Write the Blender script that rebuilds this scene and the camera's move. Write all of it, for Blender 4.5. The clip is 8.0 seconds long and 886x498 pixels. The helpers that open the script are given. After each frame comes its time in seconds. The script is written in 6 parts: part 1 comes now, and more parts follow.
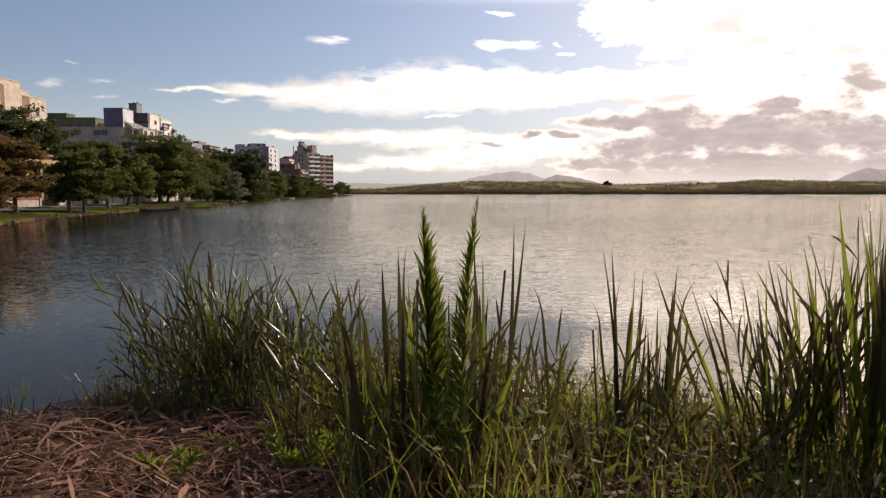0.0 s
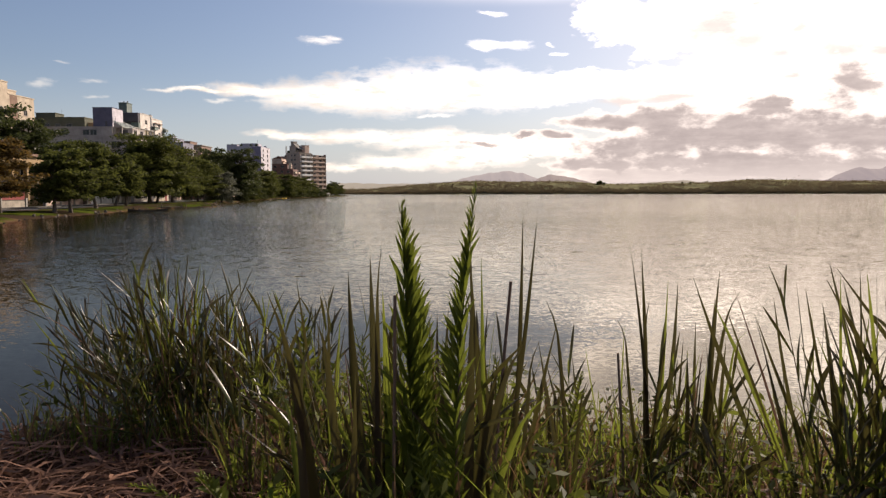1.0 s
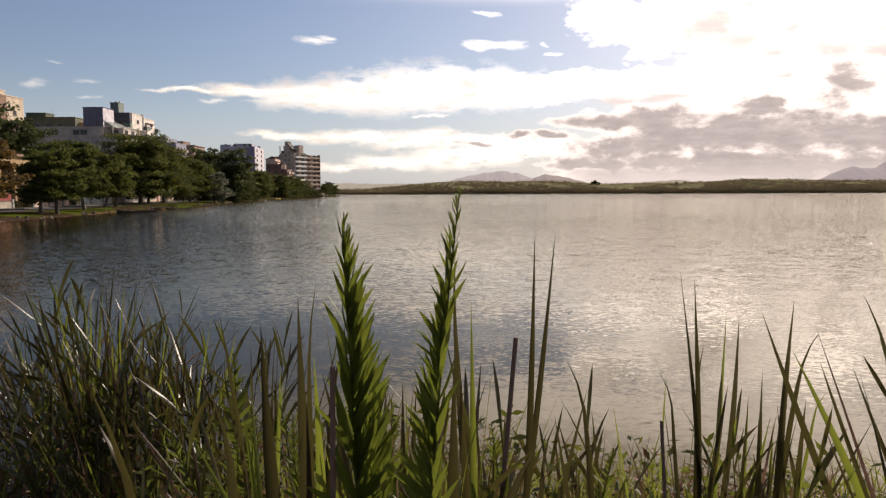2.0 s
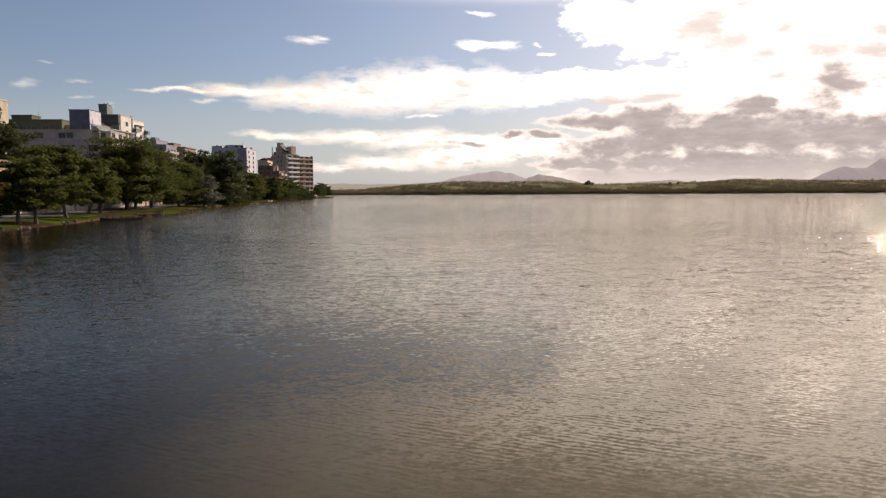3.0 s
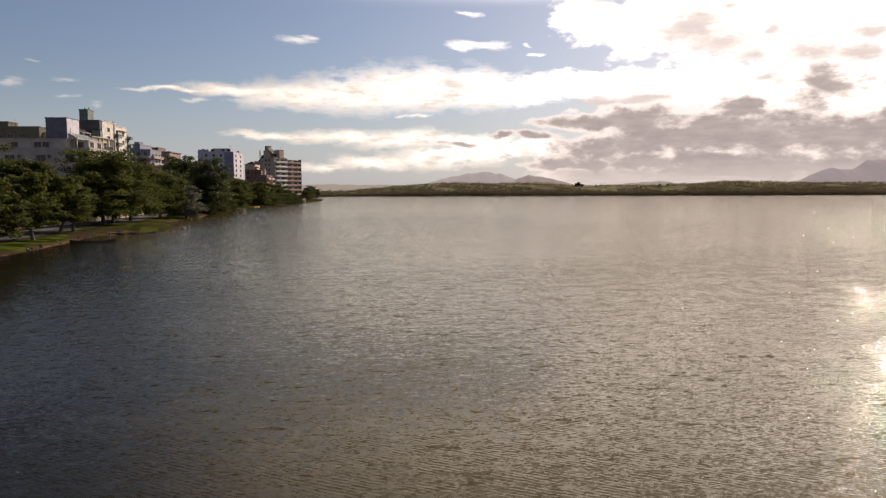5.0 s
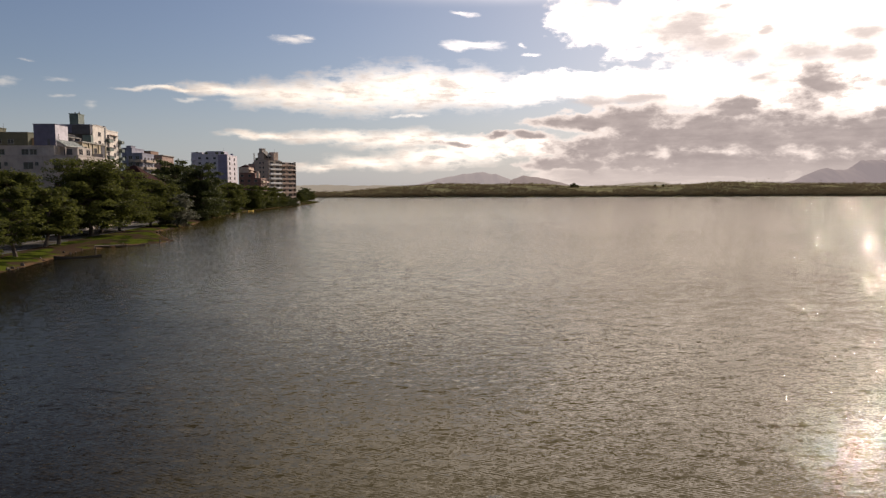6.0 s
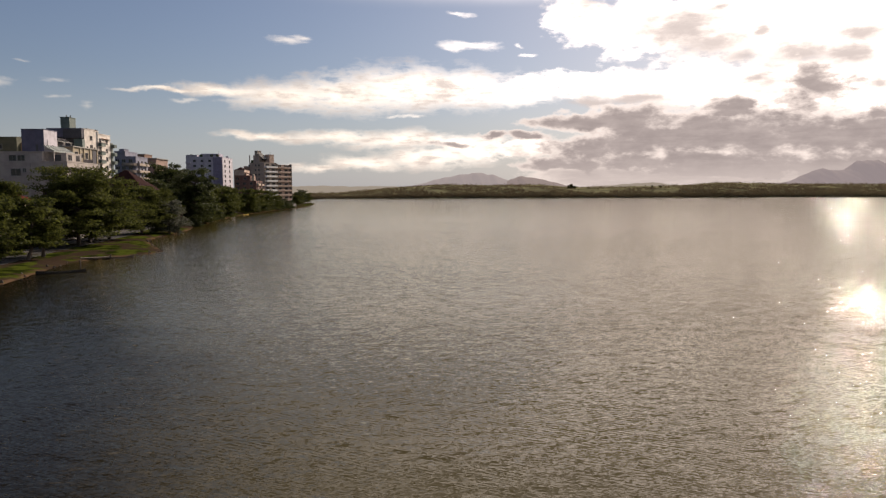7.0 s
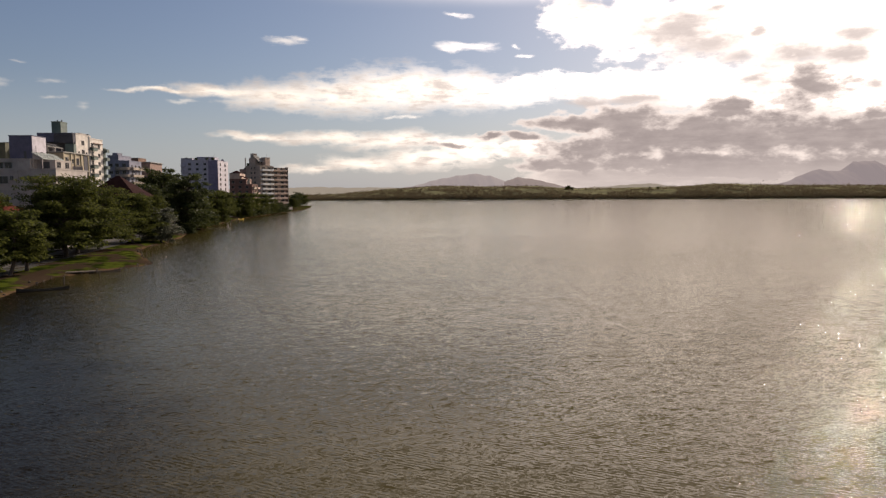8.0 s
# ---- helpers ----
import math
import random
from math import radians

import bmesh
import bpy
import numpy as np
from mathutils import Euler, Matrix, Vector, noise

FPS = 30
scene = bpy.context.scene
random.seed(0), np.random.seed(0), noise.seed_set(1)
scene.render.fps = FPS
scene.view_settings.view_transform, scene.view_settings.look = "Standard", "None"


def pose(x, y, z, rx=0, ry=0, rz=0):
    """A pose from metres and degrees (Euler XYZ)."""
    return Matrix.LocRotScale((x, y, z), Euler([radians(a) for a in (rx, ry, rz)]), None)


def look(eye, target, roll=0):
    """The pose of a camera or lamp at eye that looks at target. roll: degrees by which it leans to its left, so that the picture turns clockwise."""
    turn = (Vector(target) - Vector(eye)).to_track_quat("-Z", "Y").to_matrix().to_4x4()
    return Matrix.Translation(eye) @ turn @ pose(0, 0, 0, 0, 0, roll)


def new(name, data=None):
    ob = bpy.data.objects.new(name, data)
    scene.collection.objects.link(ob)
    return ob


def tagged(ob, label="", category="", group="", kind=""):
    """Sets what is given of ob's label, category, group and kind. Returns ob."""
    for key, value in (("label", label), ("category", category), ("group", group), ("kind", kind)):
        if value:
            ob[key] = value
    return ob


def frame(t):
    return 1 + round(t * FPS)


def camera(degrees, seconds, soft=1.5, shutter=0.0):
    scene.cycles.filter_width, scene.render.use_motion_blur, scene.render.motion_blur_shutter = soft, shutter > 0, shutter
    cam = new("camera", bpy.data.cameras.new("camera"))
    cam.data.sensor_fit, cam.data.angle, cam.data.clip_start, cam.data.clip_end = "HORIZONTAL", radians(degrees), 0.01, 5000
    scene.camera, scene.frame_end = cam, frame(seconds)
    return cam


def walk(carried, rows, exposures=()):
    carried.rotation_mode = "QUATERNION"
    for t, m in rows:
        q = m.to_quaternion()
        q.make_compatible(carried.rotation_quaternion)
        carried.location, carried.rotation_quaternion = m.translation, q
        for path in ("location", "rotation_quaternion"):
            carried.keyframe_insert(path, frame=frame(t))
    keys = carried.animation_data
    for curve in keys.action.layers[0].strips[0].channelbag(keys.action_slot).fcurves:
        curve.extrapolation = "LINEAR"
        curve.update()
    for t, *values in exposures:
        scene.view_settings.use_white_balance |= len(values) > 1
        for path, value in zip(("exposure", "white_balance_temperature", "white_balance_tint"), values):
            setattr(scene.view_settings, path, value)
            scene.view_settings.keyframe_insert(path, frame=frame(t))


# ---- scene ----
cam = camera(66.0, 8.0, soft=1.3)
PATH = [
    (0.0, (0.80, 1.97, 2.75), 0.00, -4.70, 0.0),
    (0.5, (0.81, 2.60, 2.705), -0.27, -4.70, -0.1),
    (1.0, (0.84, 3.17, 2.68), -0.55, -4.70, -0.1),
    (1.5, (0.89, 3.95, 2.636), -0.78, -4.70, -0.15),
    (1.75, (0.92, 4.24, 2.657), -0.87, -4.70, -0.2),
    (2.0, (0.95, 4.52, 2.713), -0.97, -4.70, -0.2),
    (2.2, (0.97, 4.92, 2.79), -1.07, -4.70, -0.2),
    (2.8, (0.94, 6.74, 3.42), -1.40, -4.70, -0.25),
    (3.5, (0.88, 8.93, 4.29), -1.74, -4.70, -0.3),
    (4.0, (0.85, 10.18, 4.93), -1.95, -4.70, -0.3),
    (4.5, (0.87, 11.35, 5.63), -2.13, -4.70, -0.2),
    (5.2, (0.88, 13.20, 6.92), -2.45, -4.70, -0.2),
    (6.0, (0.87, 15.45, 8.40), -2.75, -4.70, -0.2),
    (6.5, (0.82, 17.15, 9.10), -2.90, -4.69, -0.2),
    (7.0, (0.78, 19.10, 9.84), -3.01, -4.67, -0.25),
    (7.5, (0.78, 20.93, 10.67), -3.13, -4.65, -0.3),
    (8.0, (0.80, 22.70, 11.41), -3.24, -4.61, -0.3),
]
walk(cam, [(t, pose(*eye, 90 + pitch, 0, yaw) @ pose(0, 0, 0, 0, 0, roll)) for t, eye, yaw, pitch, roll in PATH],
     exposures=[(0.0, 0.27, 7050, 16), (2.2, 0.19, 7050, 16), (3.5, 0.0, 7050, 16), (4.7, -0.05, 7050, 16), (6.0, -0.15, 7050, 16), (8.0, -0.2, 7050, 16)])

# ---------------------------------------------------------------- light
SUN_AZ, SUN_EL = 40.3, 31.0          # degrees right of the y axis, above the horizon


class Nodes:
    """Short hand for building node trees."""

    def __init__(self, tree):
        self.tree = tree
        tree.nodes.clear()

    def add(self, kind, **values):
        node = self.tree.nodes.new(kind)
        for key, value in values.items():
            setattr(node, key, value)
        return node

    def put(self, socket, value):
        if hasattr(value, "is_linked"):
            self.tree.links.new(value, socket)
        else:
            socket.default_value = value

    def math(self, op, a, b=0.0, c=0.0, clamp=False):
        node = self.add("ShaderNodeMath", operation=op, use_clamp=clamp)
        for socket, value in zip(node.inputs, (a, b, c)):
            self.put(socket, value)
        return node.outputs[0]

    def vmath(self, op, a, b):
        node = self.add("ShaderNodeVectorMath", operation=op)
        self.put(node.inputs[0], a)
        self.put(node.inputs[1], b)
        return node.outputs["Value"] if op == "DOT_PRODUCT" else node.outputs[0]

    def step(self, value, low, high, to_low=0.0, to_high=1.0):
        node = self.add("ShaderNodeMapRange", interpolation_type="SMOOTHSTEP")
        for socket, v in zip(node.inputs, (value, low, high, to_low, to_high)):
            self.put(socket, v)
        return node.outputs[0]

    def noise(self, vector, scale, detail=4.0, rough=0.55, distort=0.0, colour=False):
        node = self.add("ShaderNodeTexNoise")
        if vector is not None:
            self.put(node.inputs["Vector"], vector)
        node.inputs["Scale"].default_value = scale
        node.inputs["Detail"].default_value = detail
        node.inputs["Roughness"].default_value = rough
        node.inputs["Distortion"].default_value = distort
        return node.outputs[1 if colour else 0]

    def mix(self, factor, a, b, blend="MIX"):
        node = self.add("ShaderNodeMix", data_type="RGBA", blend_type=blend)
        self.put(node.inputs[0], factor)
        self.put(node.inputs[6], a)
        self.put(node.inputs[7], b)
        return node.outputs[2]


def rgb(r, g, b):
    return (r, g, b, 1.0)


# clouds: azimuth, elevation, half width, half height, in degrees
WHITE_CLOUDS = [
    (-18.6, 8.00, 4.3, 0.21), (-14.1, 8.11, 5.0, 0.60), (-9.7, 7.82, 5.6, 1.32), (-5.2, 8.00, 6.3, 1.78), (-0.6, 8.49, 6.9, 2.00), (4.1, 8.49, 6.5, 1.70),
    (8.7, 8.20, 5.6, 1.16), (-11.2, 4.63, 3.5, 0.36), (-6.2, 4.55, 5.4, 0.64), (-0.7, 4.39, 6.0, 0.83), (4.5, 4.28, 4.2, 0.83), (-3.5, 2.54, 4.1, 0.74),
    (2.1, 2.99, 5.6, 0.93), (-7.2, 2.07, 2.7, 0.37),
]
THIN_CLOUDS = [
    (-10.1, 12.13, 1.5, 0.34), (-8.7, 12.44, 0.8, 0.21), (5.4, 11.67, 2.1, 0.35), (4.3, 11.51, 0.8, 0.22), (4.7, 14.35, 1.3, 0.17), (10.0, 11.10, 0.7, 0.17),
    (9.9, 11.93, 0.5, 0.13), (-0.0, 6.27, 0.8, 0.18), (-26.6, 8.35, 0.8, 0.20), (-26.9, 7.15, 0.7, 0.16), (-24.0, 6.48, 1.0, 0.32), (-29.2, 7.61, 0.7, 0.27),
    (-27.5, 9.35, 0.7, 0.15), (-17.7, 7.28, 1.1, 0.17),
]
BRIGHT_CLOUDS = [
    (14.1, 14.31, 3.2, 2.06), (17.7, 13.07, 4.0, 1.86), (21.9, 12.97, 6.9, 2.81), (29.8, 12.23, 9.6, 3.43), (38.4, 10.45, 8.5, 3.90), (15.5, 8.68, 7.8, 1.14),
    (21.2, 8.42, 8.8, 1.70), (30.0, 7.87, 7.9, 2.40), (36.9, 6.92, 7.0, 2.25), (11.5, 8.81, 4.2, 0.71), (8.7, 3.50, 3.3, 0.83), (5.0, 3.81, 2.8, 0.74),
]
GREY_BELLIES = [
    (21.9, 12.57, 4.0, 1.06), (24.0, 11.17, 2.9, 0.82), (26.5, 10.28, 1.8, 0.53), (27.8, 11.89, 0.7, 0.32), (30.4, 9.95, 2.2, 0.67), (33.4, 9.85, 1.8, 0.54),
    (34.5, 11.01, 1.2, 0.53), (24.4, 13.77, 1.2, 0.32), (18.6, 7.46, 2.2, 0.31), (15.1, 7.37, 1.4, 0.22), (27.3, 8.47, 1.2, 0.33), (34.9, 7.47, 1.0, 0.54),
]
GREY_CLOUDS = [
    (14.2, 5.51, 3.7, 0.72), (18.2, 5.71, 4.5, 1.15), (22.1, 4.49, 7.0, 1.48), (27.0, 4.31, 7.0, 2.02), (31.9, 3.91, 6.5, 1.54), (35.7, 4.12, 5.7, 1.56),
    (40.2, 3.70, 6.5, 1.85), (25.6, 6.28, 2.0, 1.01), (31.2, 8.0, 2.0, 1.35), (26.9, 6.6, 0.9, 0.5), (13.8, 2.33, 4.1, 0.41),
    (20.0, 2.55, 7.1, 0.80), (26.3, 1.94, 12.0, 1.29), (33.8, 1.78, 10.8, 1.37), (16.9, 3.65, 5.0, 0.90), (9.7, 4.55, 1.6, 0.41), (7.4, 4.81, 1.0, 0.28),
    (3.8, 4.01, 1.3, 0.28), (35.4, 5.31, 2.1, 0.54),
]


def make_sky():
    world = bpy.data.worlds.new("sky")
    world.use_nodes = True
    scene.world = world
    n = Nodes(world.node_tree)
    ray = n.add("ShaderNodeTexCoord").outputs["Generated"]
    xyz = n.add("ShaderNodeSeparateXYZ")
    n.put(xyz.inputs[0], ray)
    x, y, z = xyz.outputs
    flat = n.vmath("MULTIPLY", ray, (1.0, 1.0, 2.0))
    # the clouds' outlines are bent by broken noise
    bend = n.add("ShaderNodeSeparateXYZ")
    n.put(bend.inputs[0], n.noise(flat, 14.0, 6.0, 0.56, 0.0, True))
    az = n.math("ADD", n.math("MULTIPLY", n.math("ARCTAN2", x, y), 180 / math.pi), n.math("MULTIPLY", n.math("SUBTRACT", bend.outputs[0], 0.5), 5.5))
    true_el = n.math("MULTIPLY", n.math("ARCSINE", z), 180 / math.pi)
    el = n.math("ADD", true_el, n.math("MULTIPLY", n.math("SUBTRACT", bend.outputs[1], 0.5), 1.7))
    puff = n.math("SUBTRACT", n.noise(flat, 26.0, 7.0, 0.60), 0.5)
    wisp = n.math("SUBTRACT", n.noise(n.vmath("MULTIPLY", ray, (1.0, 1.0, 6.0)), 22.0, 6.0, 0.62), 0.5)

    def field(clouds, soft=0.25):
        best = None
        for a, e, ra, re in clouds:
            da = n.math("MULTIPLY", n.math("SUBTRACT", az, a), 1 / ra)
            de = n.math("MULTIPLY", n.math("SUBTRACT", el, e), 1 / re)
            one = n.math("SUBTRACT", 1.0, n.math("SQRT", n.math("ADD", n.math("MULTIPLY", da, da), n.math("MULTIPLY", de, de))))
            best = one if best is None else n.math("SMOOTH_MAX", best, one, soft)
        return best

    sun_way = Vector((math.sin(radians(SUN_AZ)) * math.cos(radians(SUN_EL)), math.cos(radians(SUN_AZ)) * math.cos(radians(SUN_EL)), math.sin(radians(SUN_EL))))
    near_sun = n.math("MAXIMUM", n.vmath("DOT_PRODUCT", ray, tuple(sun_way)), 0.0)
    glow = n.math("POWER", near_sun, 7.0)
    core = n.math("POWER", near_sun, 40.0)

    sky = n.add("ShaderNodeTexSky", sky_type="NISHITA", sun_disc=False, sun_elevation=radians(SUN_EL), sun_rotation=radians(SUN_AZ), air_density=1.0, dust_density=1.2, ozone_density=2.0)
    col = n.mix(1.0, sky.outputs[0], rgb(SKY * 0.97, SKY * 0.99, SKY * 1.07), "MULTIPLY")
    # thin pale haze low down and towards the sun
    low = n.step(true_el, 10.0, -1.0)
    facing = n.step(n.vmath("DOT_PRODUCT", ray, tuple(sun_way)), -0.35, 0.45, 0.20, 0.66)
    haze = n.math("ADD", n.math("MULTIPLY", low, facing), n.math("MULTIPLY", glow, 0.55), clamp=True)
    col = n.mix(haze, col, n.mix(n.math("MULTIPLY", glow, 1.6, clamp=True), rgb(0.47, 0.54, 0.63), rgb(0.86, 0.82, 0.84)))

    warm = n.math("MULTIPLY", glow, 3.4, clamp=True)
    lit = n.mix(warm, rgb(1.25, 1.17, 1.03), rgb(3.0, 2.80, 2.62))
    belly = n.mix(warm, rgb(0.66, 0.60, 0.555), rgb(0.76, 0.70, 0.685))
    # unseen bright cloud added over the view, thicker sunward, to brighten the water's reflection
    unseen_veil = n.math("MULTIPLY", n.step(near_sun, 0.48, 0.82), n.math("MULTIPLY", n.step(true_el, 15.0, 19.0), n.step(true_el, 46.0, 22.0, 0.45, 1.0)))
    col = n.mix(n.math("MULTIPLY", unseen_veil, 0.8), col, n.mix(n.step(near_sun, 0.75, 0.97), rgb(1.30, 1.21, 1.12), rgb(1.30, 1.19, 1.09)))
    # another unseen bright band, just above the view, for the same reflection
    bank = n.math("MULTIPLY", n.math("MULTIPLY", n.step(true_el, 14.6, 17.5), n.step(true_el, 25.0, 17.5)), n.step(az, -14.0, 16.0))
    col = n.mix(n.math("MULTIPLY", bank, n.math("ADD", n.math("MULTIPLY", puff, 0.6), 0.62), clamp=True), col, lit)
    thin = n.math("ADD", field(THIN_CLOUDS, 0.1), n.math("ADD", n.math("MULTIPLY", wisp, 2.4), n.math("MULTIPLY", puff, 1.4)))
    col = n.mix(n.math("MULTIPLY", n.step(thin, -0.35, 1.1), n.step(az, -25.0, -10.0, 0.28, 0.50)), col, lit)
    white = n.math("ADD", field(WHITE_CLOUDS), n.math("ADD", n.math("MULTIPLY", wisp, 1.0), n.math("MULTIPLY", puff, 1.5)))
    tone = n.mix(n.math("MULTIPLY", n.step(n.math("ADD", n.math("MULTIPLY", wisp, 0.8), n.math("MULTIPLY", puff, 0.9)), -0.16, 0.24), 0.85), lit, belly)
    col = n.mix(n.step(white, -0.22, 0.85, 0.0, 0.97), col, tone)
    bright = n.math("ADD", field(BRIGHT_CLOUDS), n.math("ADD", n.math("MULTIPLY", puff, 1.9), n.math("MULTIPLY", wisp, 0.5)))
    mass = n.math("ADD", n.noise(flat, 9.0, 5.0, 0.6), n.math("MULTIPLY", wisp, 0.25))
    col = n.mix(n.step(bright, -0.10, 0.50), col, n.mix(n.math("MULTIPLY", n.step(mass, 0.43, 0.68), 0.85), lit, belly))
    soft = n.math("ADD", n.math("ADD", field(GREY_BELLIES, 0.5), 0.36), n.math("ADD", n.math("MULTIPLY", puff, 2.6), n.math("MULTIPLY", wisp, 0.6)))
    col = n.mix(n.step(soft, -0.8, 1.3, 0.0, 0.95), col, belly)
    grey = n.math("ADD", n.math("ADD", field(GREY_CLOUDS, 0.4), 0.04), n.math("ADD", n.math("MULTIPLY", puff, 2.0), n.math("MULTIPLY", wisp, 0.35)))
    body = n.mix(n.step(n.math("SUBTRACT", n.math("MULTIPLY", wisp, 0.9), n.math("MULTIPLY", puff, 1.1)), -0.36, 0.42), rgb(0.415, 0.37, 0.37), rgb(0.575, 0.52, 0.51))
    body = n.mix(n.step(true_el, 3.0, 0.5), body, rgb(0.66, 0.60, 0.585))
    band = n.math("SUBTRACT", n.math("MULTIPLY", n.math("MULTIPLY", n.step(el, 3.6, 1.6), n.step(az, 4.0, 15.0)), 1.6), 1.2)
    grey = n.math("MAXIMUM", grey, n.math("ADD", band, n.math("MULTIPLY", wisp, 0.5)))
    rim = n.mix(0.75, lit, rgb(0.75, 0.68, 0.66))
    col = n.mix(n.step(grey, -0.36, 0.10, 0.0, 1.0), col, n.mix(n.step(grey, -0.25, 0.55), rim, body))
    glare = n.add("ShaderNodeMix", data_type="RGBA", blend_type="ADD")
    glare.inputs[0].default_value = 1.0
    n.put(glare.inputs[6], col)
    n.put(glare.inputs[7], n.mix(core, rgb(0, 0, 0), rgb(0.45, 0.40, 0.36)))
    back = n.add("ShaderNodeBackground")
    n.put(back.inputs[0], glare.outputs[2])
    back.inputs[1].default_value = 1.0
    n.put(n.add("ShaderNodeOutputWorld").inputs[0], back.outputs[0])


SKY = 0.082
make_sky()
sun = new("sun", bpy.data.lights.new("sun", "SUN"))
sun.data.energy, sun.data.angle, sun.data.color = 5.0, radians(0.6), (1.0, 0.91, 0.79)
sun.matrix_world = look((math.sin(radians(SUN_AZ)) * 50, math.cos(radians(SUN_AZ)) * 50, math.tan(radians(SUN_EL)) * 50), (0, 0, 0))


# ---------------------------------------------------------------- materials
def surface(name, colour, rough=0.85, vary=0.3, coarse=0.6, fine=14.0, bump=0.15, tint=None, metal=0.0, distance=0.05, spec=0.5):
    """A solid surface: colour mottled at two scales, with fine relief."""
    mat = bpy.data.materials.new(name)
    mat.use_nodes = True
    n = Nodes(mat.node_tree)
    where = n.add("ShaderNodeTexCoord").outputs["Object"]
    big, small = n.noise(where, coarse, 3), n.noise(where, fine, 4, 0.65)
    dark = rgb(*[c * (1 - vary) for c in colour])
    other = rgb(*(tint or [min(1, c * (1 + vary * 0.6)) for c in colour]))
    col = n.mix(n.step(big, 0.35, 0.65), dark, other)
    col = n.mix(n.step(small, 0.3, 0.7), col, rgb(*colour))
    rnd = n.add("ShaderNodeObjectInfo").outputs["Random"]
    value = n.add("ShaderNodeHueSaturation")
    n.put(value.inputs["Value"], n.math("ADD", n.math("MULTIPLY", rnd, 0.12), 0.94))
    n.put(value.inputs["Color"], col)
    bsdf = n.add("ShaderNodeBsdfPrincipled")
    n.put(bsdf.inputs["Base Color"], value.outputs[0])
    bsdf.inputs["Roughness"].default_value = rough
    bsdf.inputs["Metallic"].default_value = metal
    bsdf.inputs["Specular IOR Level"].default_value = spec
    if bump:
        relief = n.add("ShaderNodeBump")
        relief.inputs["Strength"].default_value = bump
        relief.inputs["Distance"].default_value = distance
        n.put(relief.inputs["Height"], n.math("ADD", small, n.math("MULTIPLY", big, 2.0)))
        n.put(bsdf.inputs["Normal"], relief.outputs[0])
    n.put(n.add("ShaderNodeOutputMaterial").inputs[0], bsdf.outputs[0])
    return mat


def foliage(name, colour, other, translucence=0.45, rough=0.6, island=True, spec=0.2, light=None, dry=None):
    """Leaves: each one a little different, letting some light through."""
    mat = bpy.data.materials.new(name)
    mat.use_nodes = True
    n = Nodes(mat.node_tree)
    rnd = n.add("ShaderNodeNewGeometry").outputs["Random Per Island"] if island else n.add("ShaderNodeObjectInfo").outputs["Random"]
    where = n.add("ShaderNodeTexCoord").outputs["Object"]
    patch = n.noise(where, 0.9 if island else 6.0, 2)
    col = n.mix(n.math("ADD", n.math("MULTIPLY", rnd, 0.7), n.math("MULTIPLY", patch, 0.3)), rgb(*colour), rgb(*other))
    if dry:
        along = n.add("ShaderNodeSeparateXYZ")
        n.put(along.inputs[0], where)
        # upper leaf browned, and darkened further in place of backlit silhouettes
        col = n.mix(n.math("MULTIPLY", n.step(n.math("ADD", along.outputs[2], n.math("MULTIPLY", patch, 0.4)), 0.36, 0.95), 0.92), col, rgb(*dry))
    bsdf = n.add("ShaderNodeBsdfPrincipled")
    n.put(bsdf.inputs["Base Color"], col)
    bsdf.inputs["Roughness"].default_value = rough
    bsdf.inputs["Specular IOR Level"].default_value = spec
    glow = n.add("ShaderNodeBsdfTranslucent")
    n.put(glow.inputs[0], n.mix(0.5, col, rgb(*(light or [min(1, c * 1.8) for c in other]))))
    both = n.add("ShaderNodeMixShader")
    both.inputs[0].default_value = translucence
    n.put(both.inputs[1], bsdf.outputs[0])
    n.put(both.inputs[2], glow.outputs[0])
    n.put(n.add("ShaderNodeOutputMaterial").inputs[0], both.outputs[0])
    return mat


